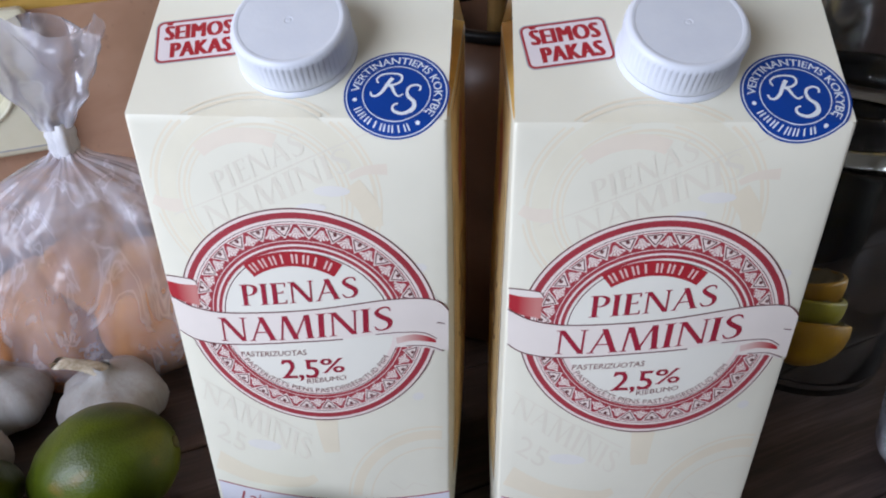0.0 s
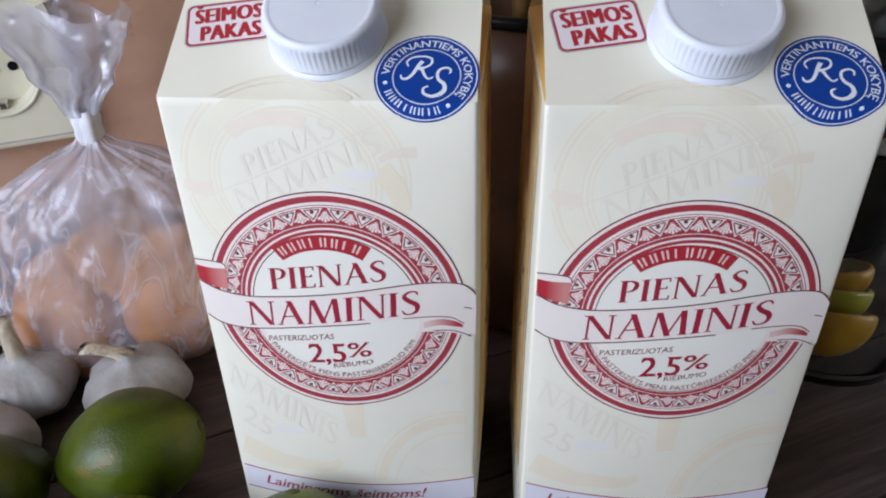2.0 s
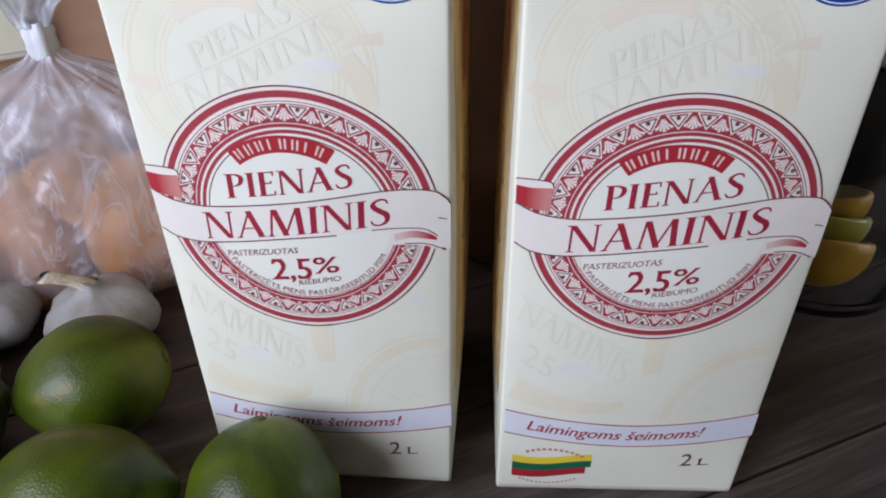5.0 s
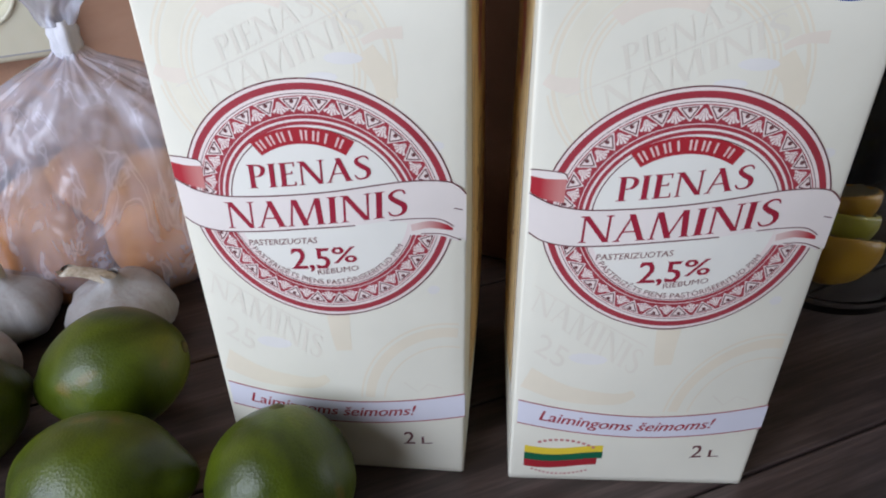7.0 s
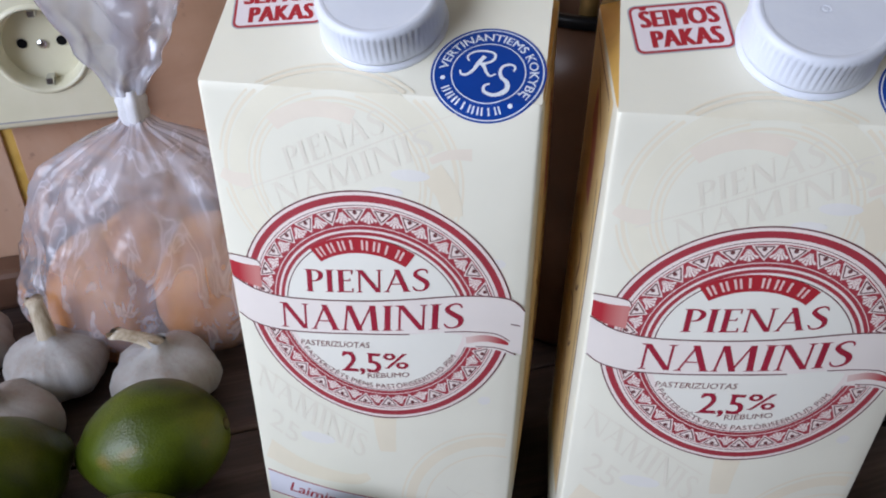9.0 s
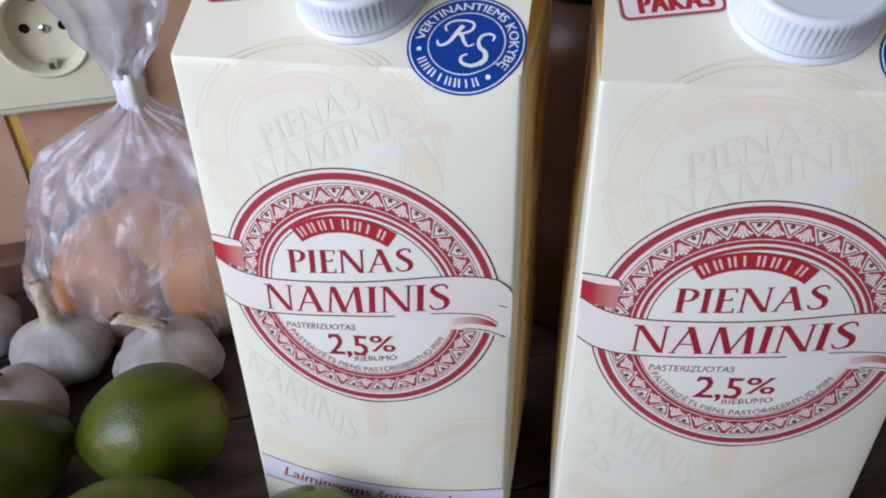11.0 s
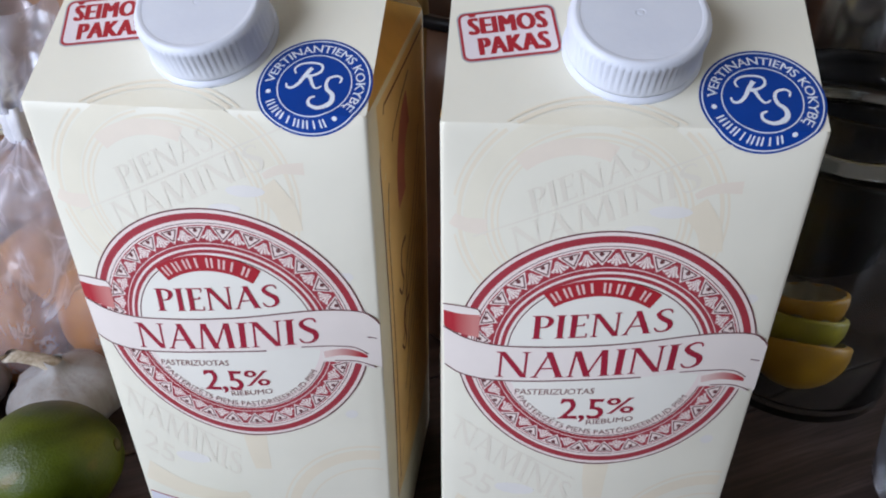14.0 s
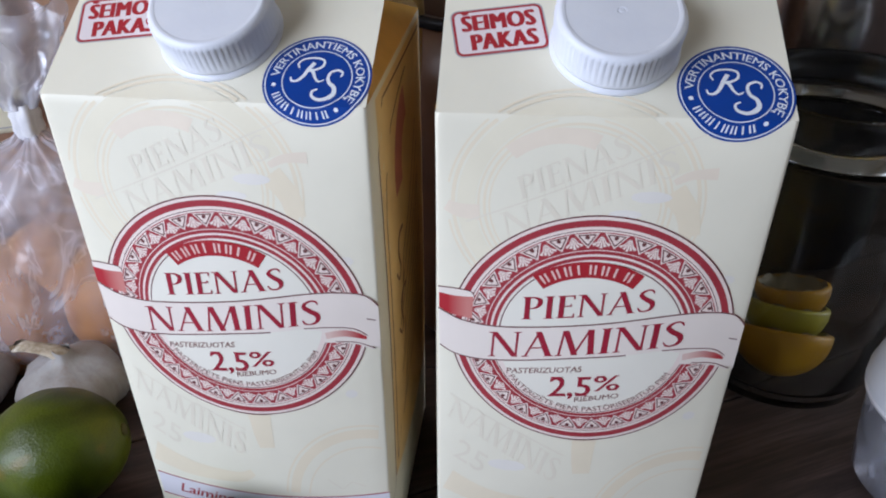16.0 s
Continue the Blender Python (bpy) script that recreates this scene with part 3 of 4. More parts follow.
            x0 += 0.60
    for k, pts in enumerate(shapes):
        b.faces.new([b.verts.new((*fn(x / x0, y), 0.000004 * (k % 12))) for x, y in pts])


def line_of(u0, v0, u1, v1, h0, h1=None, lean=0.0):
    h1 = h0 if h1 is None else h1
    return lambda x, y: (u0 + (u1 - u0) * x + lean * y * h0, v0 + (v1 - v0) * x + y * (h0 + (h1 - h0) * x))


def arc_of(cx, cy, r, a0, a1, h):
    """Round an arc; a height below zero hangs inward with the feet out."""
    def fn(x, y):
        a = radians(a0 + (a1 - a0) * x)
        rr = r + h * y
        return cx + rr * math.cos(a), cy + rr * math.sin(a)
    return fn


CX, CY = 0.1, 126.6
TOP = smooth_line([(-49.8, 134.0), (-42.7, 130.6), (-33.2, 129.4), (-22.1, 130.2), (2.4, 133.3), (26.3, 137.2), (37.9, 137.7), (44.7, 136.6), (48.0, 134.0), (49.6, 131.8)], 6)
LOW = smooth_line([(-49.4, 118.4), (-44.6, 115.6), (-36.3, 114.6), (-24.9, 115.8), (-5.8, 118.6), (12.3, 120.7), (24.0, 122.4), (32.4, 121.0), (40.7, 118.0), (48.0, 114.0), (49.6, 112.8)], 6)
LOW2 = smooth_line([(24.0, 122.7), (32.4, 123.2), (40.7, 122.5), (45.4, 119.3)], 6)


def polar(cx, cy, r, a):
    return cx + r * math.cos(a), cy + r * math.sin(a)


def front_art(ob):
    level = 0.00005   # faint background artwork
    for cx, cy, k, rings in ((-9, 175, 0.84, ((45.4, 44.6), (43.6, 42.2), (34.2, 33.4), (32.2, 31.2), (30.2, 29.6))), (40, 44, 0.73, ((45.4, 44.4), (43, 38), (33.4, 32.6)))):
        for r1, r0 in rings:
            b = bmesh.new()
            keep = [i for i in range(480) if abs(polar(cx, cy, r1 * k, radians(0.75 * i))[0]) < 46.5 and 46.5 < polar(cx, cy, r1 * k, radians(0.75 * i))[1] < 222
                    and abs(polar(cx, cy, r1 * k, radians(0.75 * i))[1] - 204) > 1.0]
            for i in keep:
                arc(b, cx, cy, r0 * k, r1 * k, 0.75 * i, 0.75 * i + 0.75, 1)
            bmesh.ops.remove_doubles(b, verts=b.verts[:], dist=0.004)
            part("faint_ring", finish(b, level), M_FAINT, ob)
    b = bmesh.new()
    arc(b, -9, 175, 34.8 * 0.84, 41.4 * 0.84, 22, 228, 70)
    part("faint_ornament", finish(b, level + 0.00001), M_FAINT3, ob, "faint ornament of the background seal")
    b = bmesh.new()
    arc(b, -13, 175, 20.5, 25.5, 66, 132, 16)
    part("faint_band", finish(b, level + 0.00002), M_FAINTROSE, ob)
    for pts, w0, w1, mat in (([(-47, 173.5), (-43, 171.8), (-37, 171.5)], 4, 5.5, M_FAINTROSE), ([(19, 184), (24, 186.5), (31, 187)], 2, 4, M_FAINTROSE),
                             ([(3, 67), (2.5, 74), (2.5, 82)], 6, 9, M_FAINT), ([(-45, 58), (-30, 53), (-12, 52), (-5, 55)], 9, 3, M_FAINT),
                             ([(19, 181), (24, 174), (26, 166)], 8, 6, M_FAINT)):
        b = bmesh.new()
        stroke(b, smooth_line(pts, 4), w0, w1)
        level += 0.00001
        part("faint_swash", finish(b, level + 0.00003), mat, ob)
    for word, fn in (("PIENAS", line_of(-25, 176.5, 6, 192.5, 7.4, 7.2, -0.25)), ("NAMINIS", line_of(-29, 163, 20.5, 187, 8.4, 8.0, -0.25)),
                     ("NAMINIS", line_of(-47.5, 85, -6.5, 62.5, 9.4, 9, 0.3)), ("25", line_of(-44, 68.5, -33, 63, 7.6, 7.4, 0.3))):
        b = bmesh.new()
        (write if word == "25" else roman)(b, word, fn)
        part("faint_lettering", finish(b, level + 0.00005), M_FAINT2, ob, "faint slanted background lettering")
    for pts in ([(-41, 168), (-13, 181), (7, 190.8), (26, 199.5)], [(-46, 96), (-26, 84), (-4, 74)], [(24, 54), (29, 49.5), (33, 53), (38, 51)]):
        b = bmesh.new()
        stroke(b, pts, 0.5)
        part("faint_line", finish(b, level + 0.00006), M_FAINT2, ob)
    for cx, cy, w, h in ((40, 150, 2.6, 1.8), (38, 92, 2.2, 2), (13, 179, 6, 2), (6, 173, 5, 1.6), (-24, 68, 7, 2.2)):
        b = bmesh.new()
        poly(b, [(cx + w * math.cos(i * 0.5236), cy + h * math.sin(i * 0.5236)) for i in range(12)])
        part("faint_blot", finish(b, level + 0.00008), M_FAINT4, ob)

    b = bmesh.new()
    disc(b, CX, CY, 45.8, 120)
    part("seal_ground", finish(b, 0.00028), M_DISC, ob)
    b = bmesh.new()
    arc(b, CX, CY, 30.4, 45.7, 0, 360)
    part("seal_border", finish(b, 0.00031), M_PINK, ob, "pale rose border of the seal")
    for r1, r0 in ((44.5, 42.3), (40.4, 34.3), (34.0, 32.8), (32.0, 30.8)):
        b = bmesh.new()
        arc(b, CX, CY, r0, r1, 0, 180 if r1 < 32.5 else 360)
        part("seal_ring", finish(b, 0.00034), M_REDSOFT, ob, "brick red ornamental ring of the seal")
    for r1, r0, a0, a1 in ((46.1, 45.6, 0, 360), (41.25, 41.0, 0, 360), (29.9, 29.5, 0, 180), (32.5, 32.2, 180, 360)):
        b = bmesh.new()
        arc(b, CX, CY, r0, r1, a0, a1)
        part("seal_line", finish(b, 0.00036), M_DARK, ob)
    count = 28
    step = 2 * math.pi / count
    for i in range(count):
        a = math.pi / 2 + (i + 0.5) * step
        tri = [polar(CX, CY, 40.2, a - step * 0.42), polar(CX, CY, 40.2, a + step * 0.42), polar(CX, CY, 34.9, a)]
        b = bmesh.new()
        poly(b, tri)
        piece = part("seal_triangle", finish(b, 0.00040), M_PINK, ob)
        c = (sum(p[0] for p in tri) / 3, sum(p[1] for p in tri) / 3)
        ins = [(c[0] + (p[0] - c[0]) * 0.70, c[1] + (p[1] - c[1]) * 0.70) for p in tri]
        b = bmesh.new()
        for p, q in zip(ins, ins[1:] + ins[:1]):
            stroke(b, [p, q], 0.42)
        disc(b, *polar(CX, CY, 38.7, a), 0.72, 8)
        part("triangle_detail", finish(b, 0.00046), M_DARK, piece)
        h = a + step / 2
        b = bmesh.new()
        for k in (-2, -1, 0, 1, 2):
            tip, hub = polar(CX, CY, 34.9 + abs(k) * 0.55, h + k * step * 0.155), polar(CX, CY, 38, h)
            stroke(b, [polar(CX, CY, 39.0, h + k * step * 0.022), ((tip[0] + hub[0]) / 2, (tip[1] + hub[1]) / 2), tip], 0.15, 0.95)
        part("seal_fan", finish(b, 0.00040), M_PINK, ob)

    b = bmesh.new()   # ribbon across the seal
    band(b, TOP, [LOW[min(int(i * len(LOW) / len(TOP)), len(LOW) - 1)] for i in range(len(TOP))])
    part("ribbon", finish(b, 0.00052), M_RIBBON, ob, "pale pink ribbon across the seal")
    b = bmesh.new()
    band(b, [(-49.6, 142.6), (-44.3, 142.6), (-39.2, 142.2), (-38.0, 140.4)], [(-49.6, 139.5), (-44.3, 139.5), (-39.2, 140.0), (-38.2, 139.7)])
    part("ribbon_back", finish(b, 0.00049), M_RIBBON, ob)
    b = bmesh.new()
    band(b, [(30.5, 122.6), (37, 122.6), (42, 121.6), (47, 117)], [(30.5, 116.6), (37, 116.4), (42, 115.4), (47, 112.8)])
    part("ribbon_tail", finish(b, 0.00055), M_RIBBON, ob)
    b = bmesh.new()
    stroke(b, TOP, 0.5)
    stroke(b, [p for p in LOW if p[0] < 12.6], 0.5)
    stroke(b, LOW2, 0.4)
    stroke(b, smooth_line([(-49.8, 142.8), (-44.3, 142.8), (-39.2, 142.3), (-38.0, 140.4)], 5), 0.4)
    stroke(b, smooth_line([(34.4, 117.0), (41.6, 116.4), (47.8, 113.4)], 5), 0.4)
    stroke(b, [(45.5, 126.6), (48.4, 125.8)], 0.4)
    part("ribbon_edge", finish(b, 0.00064), M_DARK, ob)
    b = bmesh.new()
    band(b, smooth_line([(-49.6, 140.4), (-44.4, 139.8), (-38.3, 140.2)], 4), smooth_line([(-49.6, 134.4), (-45.4, 132.2), (-38.6, 131.4)], 4))
    part("ribbon_fold", finish(b, 0.00061), M_FOLD, ob, "red turned end of the ribbon")
    b = bmesh.new()
    band(b, smooth_line([(31.0, 120.9), (37.1, 122.0), (42, 120.8), (45.1, 118.7)], 5), smooth_line([(31.3, 118.2), (36.9, 119.2), (42, 118.3), (45.0, 117.6)], 5))
    part("ribbon_fold", finish(b, 0.00061), M_TAIL, ob, "red turned end of the ribbon")

    for word, fn in (("PIENAS", line_of(-22.9, 133.3, 19.2, 139.0, 8.8, 8.5, 0.02)), ("NAMINIS", line_of(-33.4, 116.2, 30.4, 124.9, 10.6, 10.2, 0.04))):
        b = bmesh.new()
        roman(b, word, fn)
        part("lettering", finish(b, 0.00064), M_RED, ob, "dark red main lettering")
    for word, fn, serif, weight, space in (
            ("2,5", line_of(-12.2, 101.2, 2.3, 102.6, 8.7, 8.4, 0.0), 0.04, 0.03, 1.0),
            ("%", line_of(3.0, 104.7, 11.8, 105.7, 6.6, 6.4, 0.0), 0.02, 0.02, 1.0)):
        b = bmesh.new()
        write(b, word, fn, serif, weight, space)
        part("lettering", finish(b, 0.00064), M_RED, ob, "dark red main lettering")
    for word, fn, serif in (
            ("PASTERIZUOTAS", line_of(-26.6, 109.9, -1.6, 113.2, 2.3, 2.3, 0.1), 0.03),
            ("RIEBUMO", line_of(-2.9, 99.3, 12.0, 101.9, 2.1, 2.1, 0.0), 0.03),
            ("PASTERIZĒTS PIENS PASTÖRISEERITUD PIIM", arc_of(CX, CY, 31.5, 215, 333, -2.1), 0.0)):
        b = bmesh.new()
        write(b, word, fn, serif, 0.0)
        part("small_lettering", finish(b, 0.00064), M_BROWN, ob)
    b = bmesh.new()
    arc(b, -1.6, 126.8, 24.1, 29.9, 57.5, 127.5, 24)
    part("brand_band", finish(b, 0.00060), M_BRIGHT, ob, "red curved band with plain pale marks")
    for i in range(8):
        for a in ((124.2 - i * 8.1,) if i in (3, 6) else (124.6 - i * 8.1, 121.4 - i * 8.1)):
            b = bmesh.new()
            arc(b, -1.6, 126.8, 25.3, 28.8, a - 1.5, a, 2)
            part("brand_mark", finish(b, 0.00066), M_MARK, ob)

    # banner near the foot
    def dip(u):
        return 43.2 + 4.4 * (abs(u) / 47) ** 1.7
    us = [-46.6 + 93.2 * i / 24 for i in range(25)]
    b = bmesh.new()
    band(b, [(u, dip(u)) for u in us], [(u, dip(u) - 12.6) for u in us])
    part("banner", finish(b, 0.00016), M_LILAC, ob, "pale lilac banner near the foot")
    b = bmesh.new()
    stroke(b, [(u, dip(u)) for u in us], 0.55)
    stroke(b, [(u, dip(u) - 12.6) for u in us], 0.55)
    part("banner_edge", finish(b, 0.00022), M_REDSOFT, ob)
    b = bmesh.new()

    def on_banner(x, y):
        u = -38.5 + 65 * x + 1.6 * y
        return u, dip(u) - 8.6 + 5.4 * y
    write(b, "Laimingoms šeimoms!", on_banner, 0.0, 0.03)
    part("banner_lettering", finish(b, 0.00024), M_REDSOFT, ob)
    b = bmesh.new()
    write(b, "2", line_of(21.9, 17.6, 26.7, 17.9, 7.6), 0.03, 0.02)
    write(b, "L", line_of(28.8, 18.0, 33.6, 18.3, 4.4), 0.04)
    part("volume_lettering", finish(b, 0.00016), M_DARK, ob)
    for name, mat, o, h in (("yellow_stripe", M_YELLOW, 8.8, 4.2), ("green_stripe", M_GREEN, 4.5, 4.3), ("red_stripe", M_BRIGHT, 0.0, 4.5)):
        b = bmesh.new()
        lo = [(-43.0 + (30.0 - abs(o - 3) * 0.35 + 0.5 * o * 0.6) * i / 12, 8.8 + o - 1.3 * math.sin(math.pi * i / 8) + 0.12 * i) for i in range(13)]
        band(b, [(x, y + h) for x, y in lo], lo)
        part(name, finish(b, 0.00016), mat, ob)
    b = bmesh.new()
    for i in range(11):
        a = 118 - i * 6
        arc(b, -28, 5.5, 20.4, 21.8, a - 3.8, a, 2)
    for i in range(14):
        a = 240 + i * 4.6
        arc(b, -29, 26, 21.2, 22.2, a, a + 2.6, 2)
    part("flag_bars", finish(b, 0.00016), M_MARKRED, ob)

    # family pack label and round badge on the slope
    def tilt(u, v, o=(-31.0, 234.2), a=radians(9.5)):
        return o[0] + u * math.cos(a) - v * math.sin(a), o[1] + u * math.sin(a) + v * math.cos(a)

    def rounded(w, h, r, n=5):
        out = []
        for sx, sy, a0 in ((1, 1, 0), (-1, 1, 90), (-1, -1, 180), (1, -1, 270)):
            for i in range(n + 1):
                a = radians(a0 + 90 * i / n)
                out.append(tilt(sx * (w - r) + r * math.cos(a), sy * (h - r) + r * math.sin(a)))
        return out
    for name, w, h, r, off, mat in (("label_rim", 13.3, 8.6, 2.4, 0.00014, M_GREY), ("label_frame", 12.9, 8.2, 2.2, 0.00019, M_BRIGHT), ("label_ground", 12.2, 7.5, 1.6, 0.00024, M_LABEL)):
        b = bmesh.new()
        poly(b, rounded(w, h, r))
        part(name, finish(b, off, board), mat, ob)
    b = bmesh.new()
    for w, y0, x0, x1 in (("ŠEIMOS", 0.6, -10.4, 10.6), ("PAKAS", -6.5, -8.4, 10.3)):
        for k in (0, 1):
            b = bmesh.new()
            write(b, w, lambda x, y, x0=x0, x1=x1, y0=y0, k=k: tilt(x0 - 0.15 + 0.3 * k + (x1 - x0) * x, y0 + 5.7 * y), 0.0, 0.10, 1.10)
            part("label_lettering", finish(b, 0.00029 + 0.00004 * k, board), M_BRIGHT, ob, "bold red lettering")

    bx, by = 32.1, 214.2
    b = bmesh.new()
    disc(b, bx, by, 15.4, 80)
    part("badge_ground", finish(b, 0.00014, board), M_BLUE, ob, "round deep blue badge")
    for name, r0, r1 in (("badge_rim", 14.45, 14.8), ("badge_ring", 9.7, 10.0)):
        b = bmesh.new()
        arc(b, bx, by, r0, r1, n=80)
        part(name, finish(b, 0.00020, board), M_PALE, ob)
    b = bmesh.new()
    write(b, "VERTINANTIEMS KOKYBĘ", arc_of(bx, by, 11.0, 178, -38, 2.35), 0.02, 0.025)
    part("badge_lettering", finish(b, 0.00020, board), M_PALE, ob, "pale lettering round the badge")
    for i in range(8):
        for a in ((209.0 + i * 11.0,) if i in (3, 6) else (206.5 + i * 11.0, 211.5 + i * 11.0)):
            b = bmesh.new()
            arc(b, bx, by, 11.0, 13.3, a, a + 2.2, 2)
            part("badge_bar", finish(b, 0.00020, board), M_PALE, ob)
    for a in (192, -56):
        b = bmesh.new()
        disc(b, *polar(bx, by, 12.2, radians(a)), 0.7, 8)
        part("badge_dot", finish(b, 0.00020, board), M_PALE, ob)
    b = bmesh.new()
    # two pale scrolls
    for k, (pts, w0, w1) in enumerate((
            ([(-7.6, 0.4), (-7.2, -0.9), (-5.8, -1.0), (-4.2, 0.6), (-2.9, 3.4), (-1.6, 5.6)], 0.5, 1.3),
            ([(-5.6, 3.6), (-6.2, 5.2), (-4.6, 6.8), (-1.6, 7.3), (0.9, 6.6), (1.0, 4.6), (-0.8, 3.2), (-2.7, 3.0)], 0.5, 0.8),
            ([(-2.7, 3.0), (-1.6, 2.4), (-0.6, 0.2), (0.6, -1.0), (2.0, -0.2)], 1.2, 0.4),
            ([(6.6, 1.0), (6.9, 2.4), (5.6, 3.2), (3.6, 2.4), (3.0, 0.6)], 0.5, 0.9),
            ([(3.0, 0.6), (3.6, -1.2), (5.2, -2.8), (5.4, -5.0), (4.0, -6.6)], 0.9, 1.5),
            ([(4.0, -6.6), (1.8, -7.2), (-0.4, -6.2), (-0.6, -4.4), (0.8, -3.6)], 1.3, 0.5))):
        n0 = len(b.verts)
        stroke(b, smooth_line([(bx + x, by + y) for x, y in pts], 5), w0, w1)
        for v in list(b.verts)[n0:]:
            v.co.z = k * 0.00001
    part("badge_mark", finish(b, 0.00020, board), M_PALE, ob, "pale scrolls of the badge")

    # upright fin: code and plain marks
    def fin(u, v, off):
        return Vector((u / 1000, -DEP / 2 + FINY - 0.0012 - off, FINZ + v / 1000))
    b = bmesh.new()
    write(b, "07 05 2020 L 03 T2 11:12", line_of(-38, 11.6, 38, 11.6, 3.6), 0.0, 0.0, 1.05)
    part("date_code", finish(b, 0.0001, fin), M_STAMP, ob, "thin grey stamped date code")
    for i in range(8):
        for x in ((-22.4 + i * 6.2,) if i in (3, 6) else (-23.6 + i * 6.2, -20.6 + i * 6.2)):
            b = bmesh.new()
            band(b, [(x, 9.4), (x + 0.9, 9.4)], [(x, 3.0), (x + 0.9, 3.0)])
            part("fin_mark", finish(b, 0.0001, fin), M_MARKRED, ob, "plain red marks on the fin")


def side_art(ob, sgn):
    """Ochre panel with fine brown lines on a flank."""
    def flank(y, v, off):
        out = HW + SIDE_SWELL * swell(2 * y / 1000 / DEP, v / 1000 / SH)
        return Vector((sgn * (out + off) - settle(v / 1000 / SH), y / 1000, v / 1000))
    b = bmesh.new()
    band(b, [(-37 + 9 * i, 203) for i in range(10)], [(-37 + 9 * i, 45) for i in range(10)])
    for z in range(55, 203, 10):
        bmesh.ops.bisect_plane(b, geom=b.verts[:] + b.edges[:] + b.faces[:], plane_co=(0, z, 0), plane_no=(0, 1, 0))
    part("side_panel", finish(b, 0.0001, flank), M_TANLT, ob, "light ochre side panel")
    lines = [([(-38, 46 + 10 * i) for i in range(15)] + [(-28, 200)] + [(-20 + 9 * i, 200) for i in range(8)], 0.9, 0.9),
             ([(-34, 52 + 9 * i) for i in range(13)] + [(-31, 174), (-20, 188), (-5, 193), (10, 196)], 0.8, 0.8),
             ([(-46, 30), (-36, 46), (-30, 60), (-20, 92), (0, 60)], 0.4, 0.4)]
    for i in range(9):
        y0 = 70 + i * 7.5
        lines.append((smooth_line([(-24 + (i % 3) * 3, y0 - 4), (-14, y0 + 8), (0, y0 + 20), (22, y0 + 38 + (i % 3) * 2)], 4), 0.9, 0.7))
    for pts, w0, w1 in lines:
        b = bmesh.new()
        stroke(b, pts, w0, w1)
        part("side_line", finish(b, 0.00016, flank), M_DARK, ob)
    b = bmesh.new()
    arc(b, 6, 166, 15, 26, 95, 190, 12)
    part("side_print", finish(b, 0.00014, flank), M_MARKRED, ob)
    for y0 in (112, 136):   # curls at the ends of the lines
        b = bmesh.new()
        stroke(b, smooth_line([(-14, y0 + 12), (-20, y0 + 11), (-22, y0 + 5), (-20, y0 - 2), (-23, y0 - 5), (-26, y0 - 1)], 5), 1.6, 1.0)
        part("side_curl", finish(b, 0.00018, flank), M_DARK, ob)


def gable_body():
    b = bmesh.new()
    half, h = DEP / 2, -DEP / 2 + FINY
    mid = h + 0.003

    def ring(z, inset=0.0):
        """One level of the square, swelling, round-cornered wall."""
        up, r, w, d, out = z / SH, 0.0013, HW - inset, half - inset, []
        xs = [w * (1 - 2 * i / 32) for i in range(33)]
        for sx, sy, a0 in ((-1, -1, 180), (1, -1, 270), (1, 1, 0), (-1, 1, 90)):
            out += [(sx * (w - r) + r * math.cos(radians(a0 + 22.5 * i)), sy * (d - r) + r * math.sin(radians(a0 + 22.5 * i))) for i in range(5)]
            if (sx, sy) == (-1, -1):
                out += [(-x, -d - SWELL * swell(x / HW, up)) for x in xs[1:-1]]
            elif (sx, sy) == (1, -1):
                out += [(w + SIDE_SWELL * swell(x / HW, up), -x * d / w) for x in xs[1:-1]]
            elif (sx, sy) == (1, 1):
                out += [(x, d + SIDE_SWELL * swell(x / HW, up)) for x in xs[1:-1]]
            else:
                out += [(-w - SIDE_SWELL * swell(x / HW, up), x * d / w) for x in xs[1:-1]]
        return [b.verts.new((x - settle(up), y, z)) for x, y in out]
    zs = [0.0004] + [SH * i / 64 for i in range(1, 64)] + [SH - 0.0008]
    rows = [ring(0.0, 0.0006)] + [ring(z) for z in zs] + [ring(SH, 0.0003)]
    for p, q in zip(rows, rows[1:]):
        for i in range(len(p)):
            j = (i + 1) % len(p)
            b.faces.new((p[i], p[j], q[j], q[i])).smooth = True
    b.faces.new(rows[0][::-1])

    def q(x, y, z):
        return b.verts.new((x, y, z))
    w, d, fw = HW - 0.0003, half - 0.0003, 0.0468

    def tri(*pts):
        b.faces.new([q(*p) for p in pts])
    fl, fr, bl, br = (-fw, h, FINZ), (fw, h, FINZ), (-fw, h + 0.006, FINZ), (fw, h + 0.006, FINZ)
    a0, a1, a2, a3 = (-w, -d, SH), (w, -d, SH), (w, d, SH), (-w, d, SH)
    tri(a0, a1, fr, fl), tri(a2, a3, bl, br), tri(fl, fr, br, bl)
    for c0, c1, s, e0, e1 in ((a1, a2, 1, fr, br), (a3, a0, -1, bl, fl)):
        p = (s * (HW - 0.020), mid, FINZ - 0.005)
        tri(c0, c1, p), tri(c0, p, e0), tri(c1, e1, p), tri(e0, p, e1)
    return b


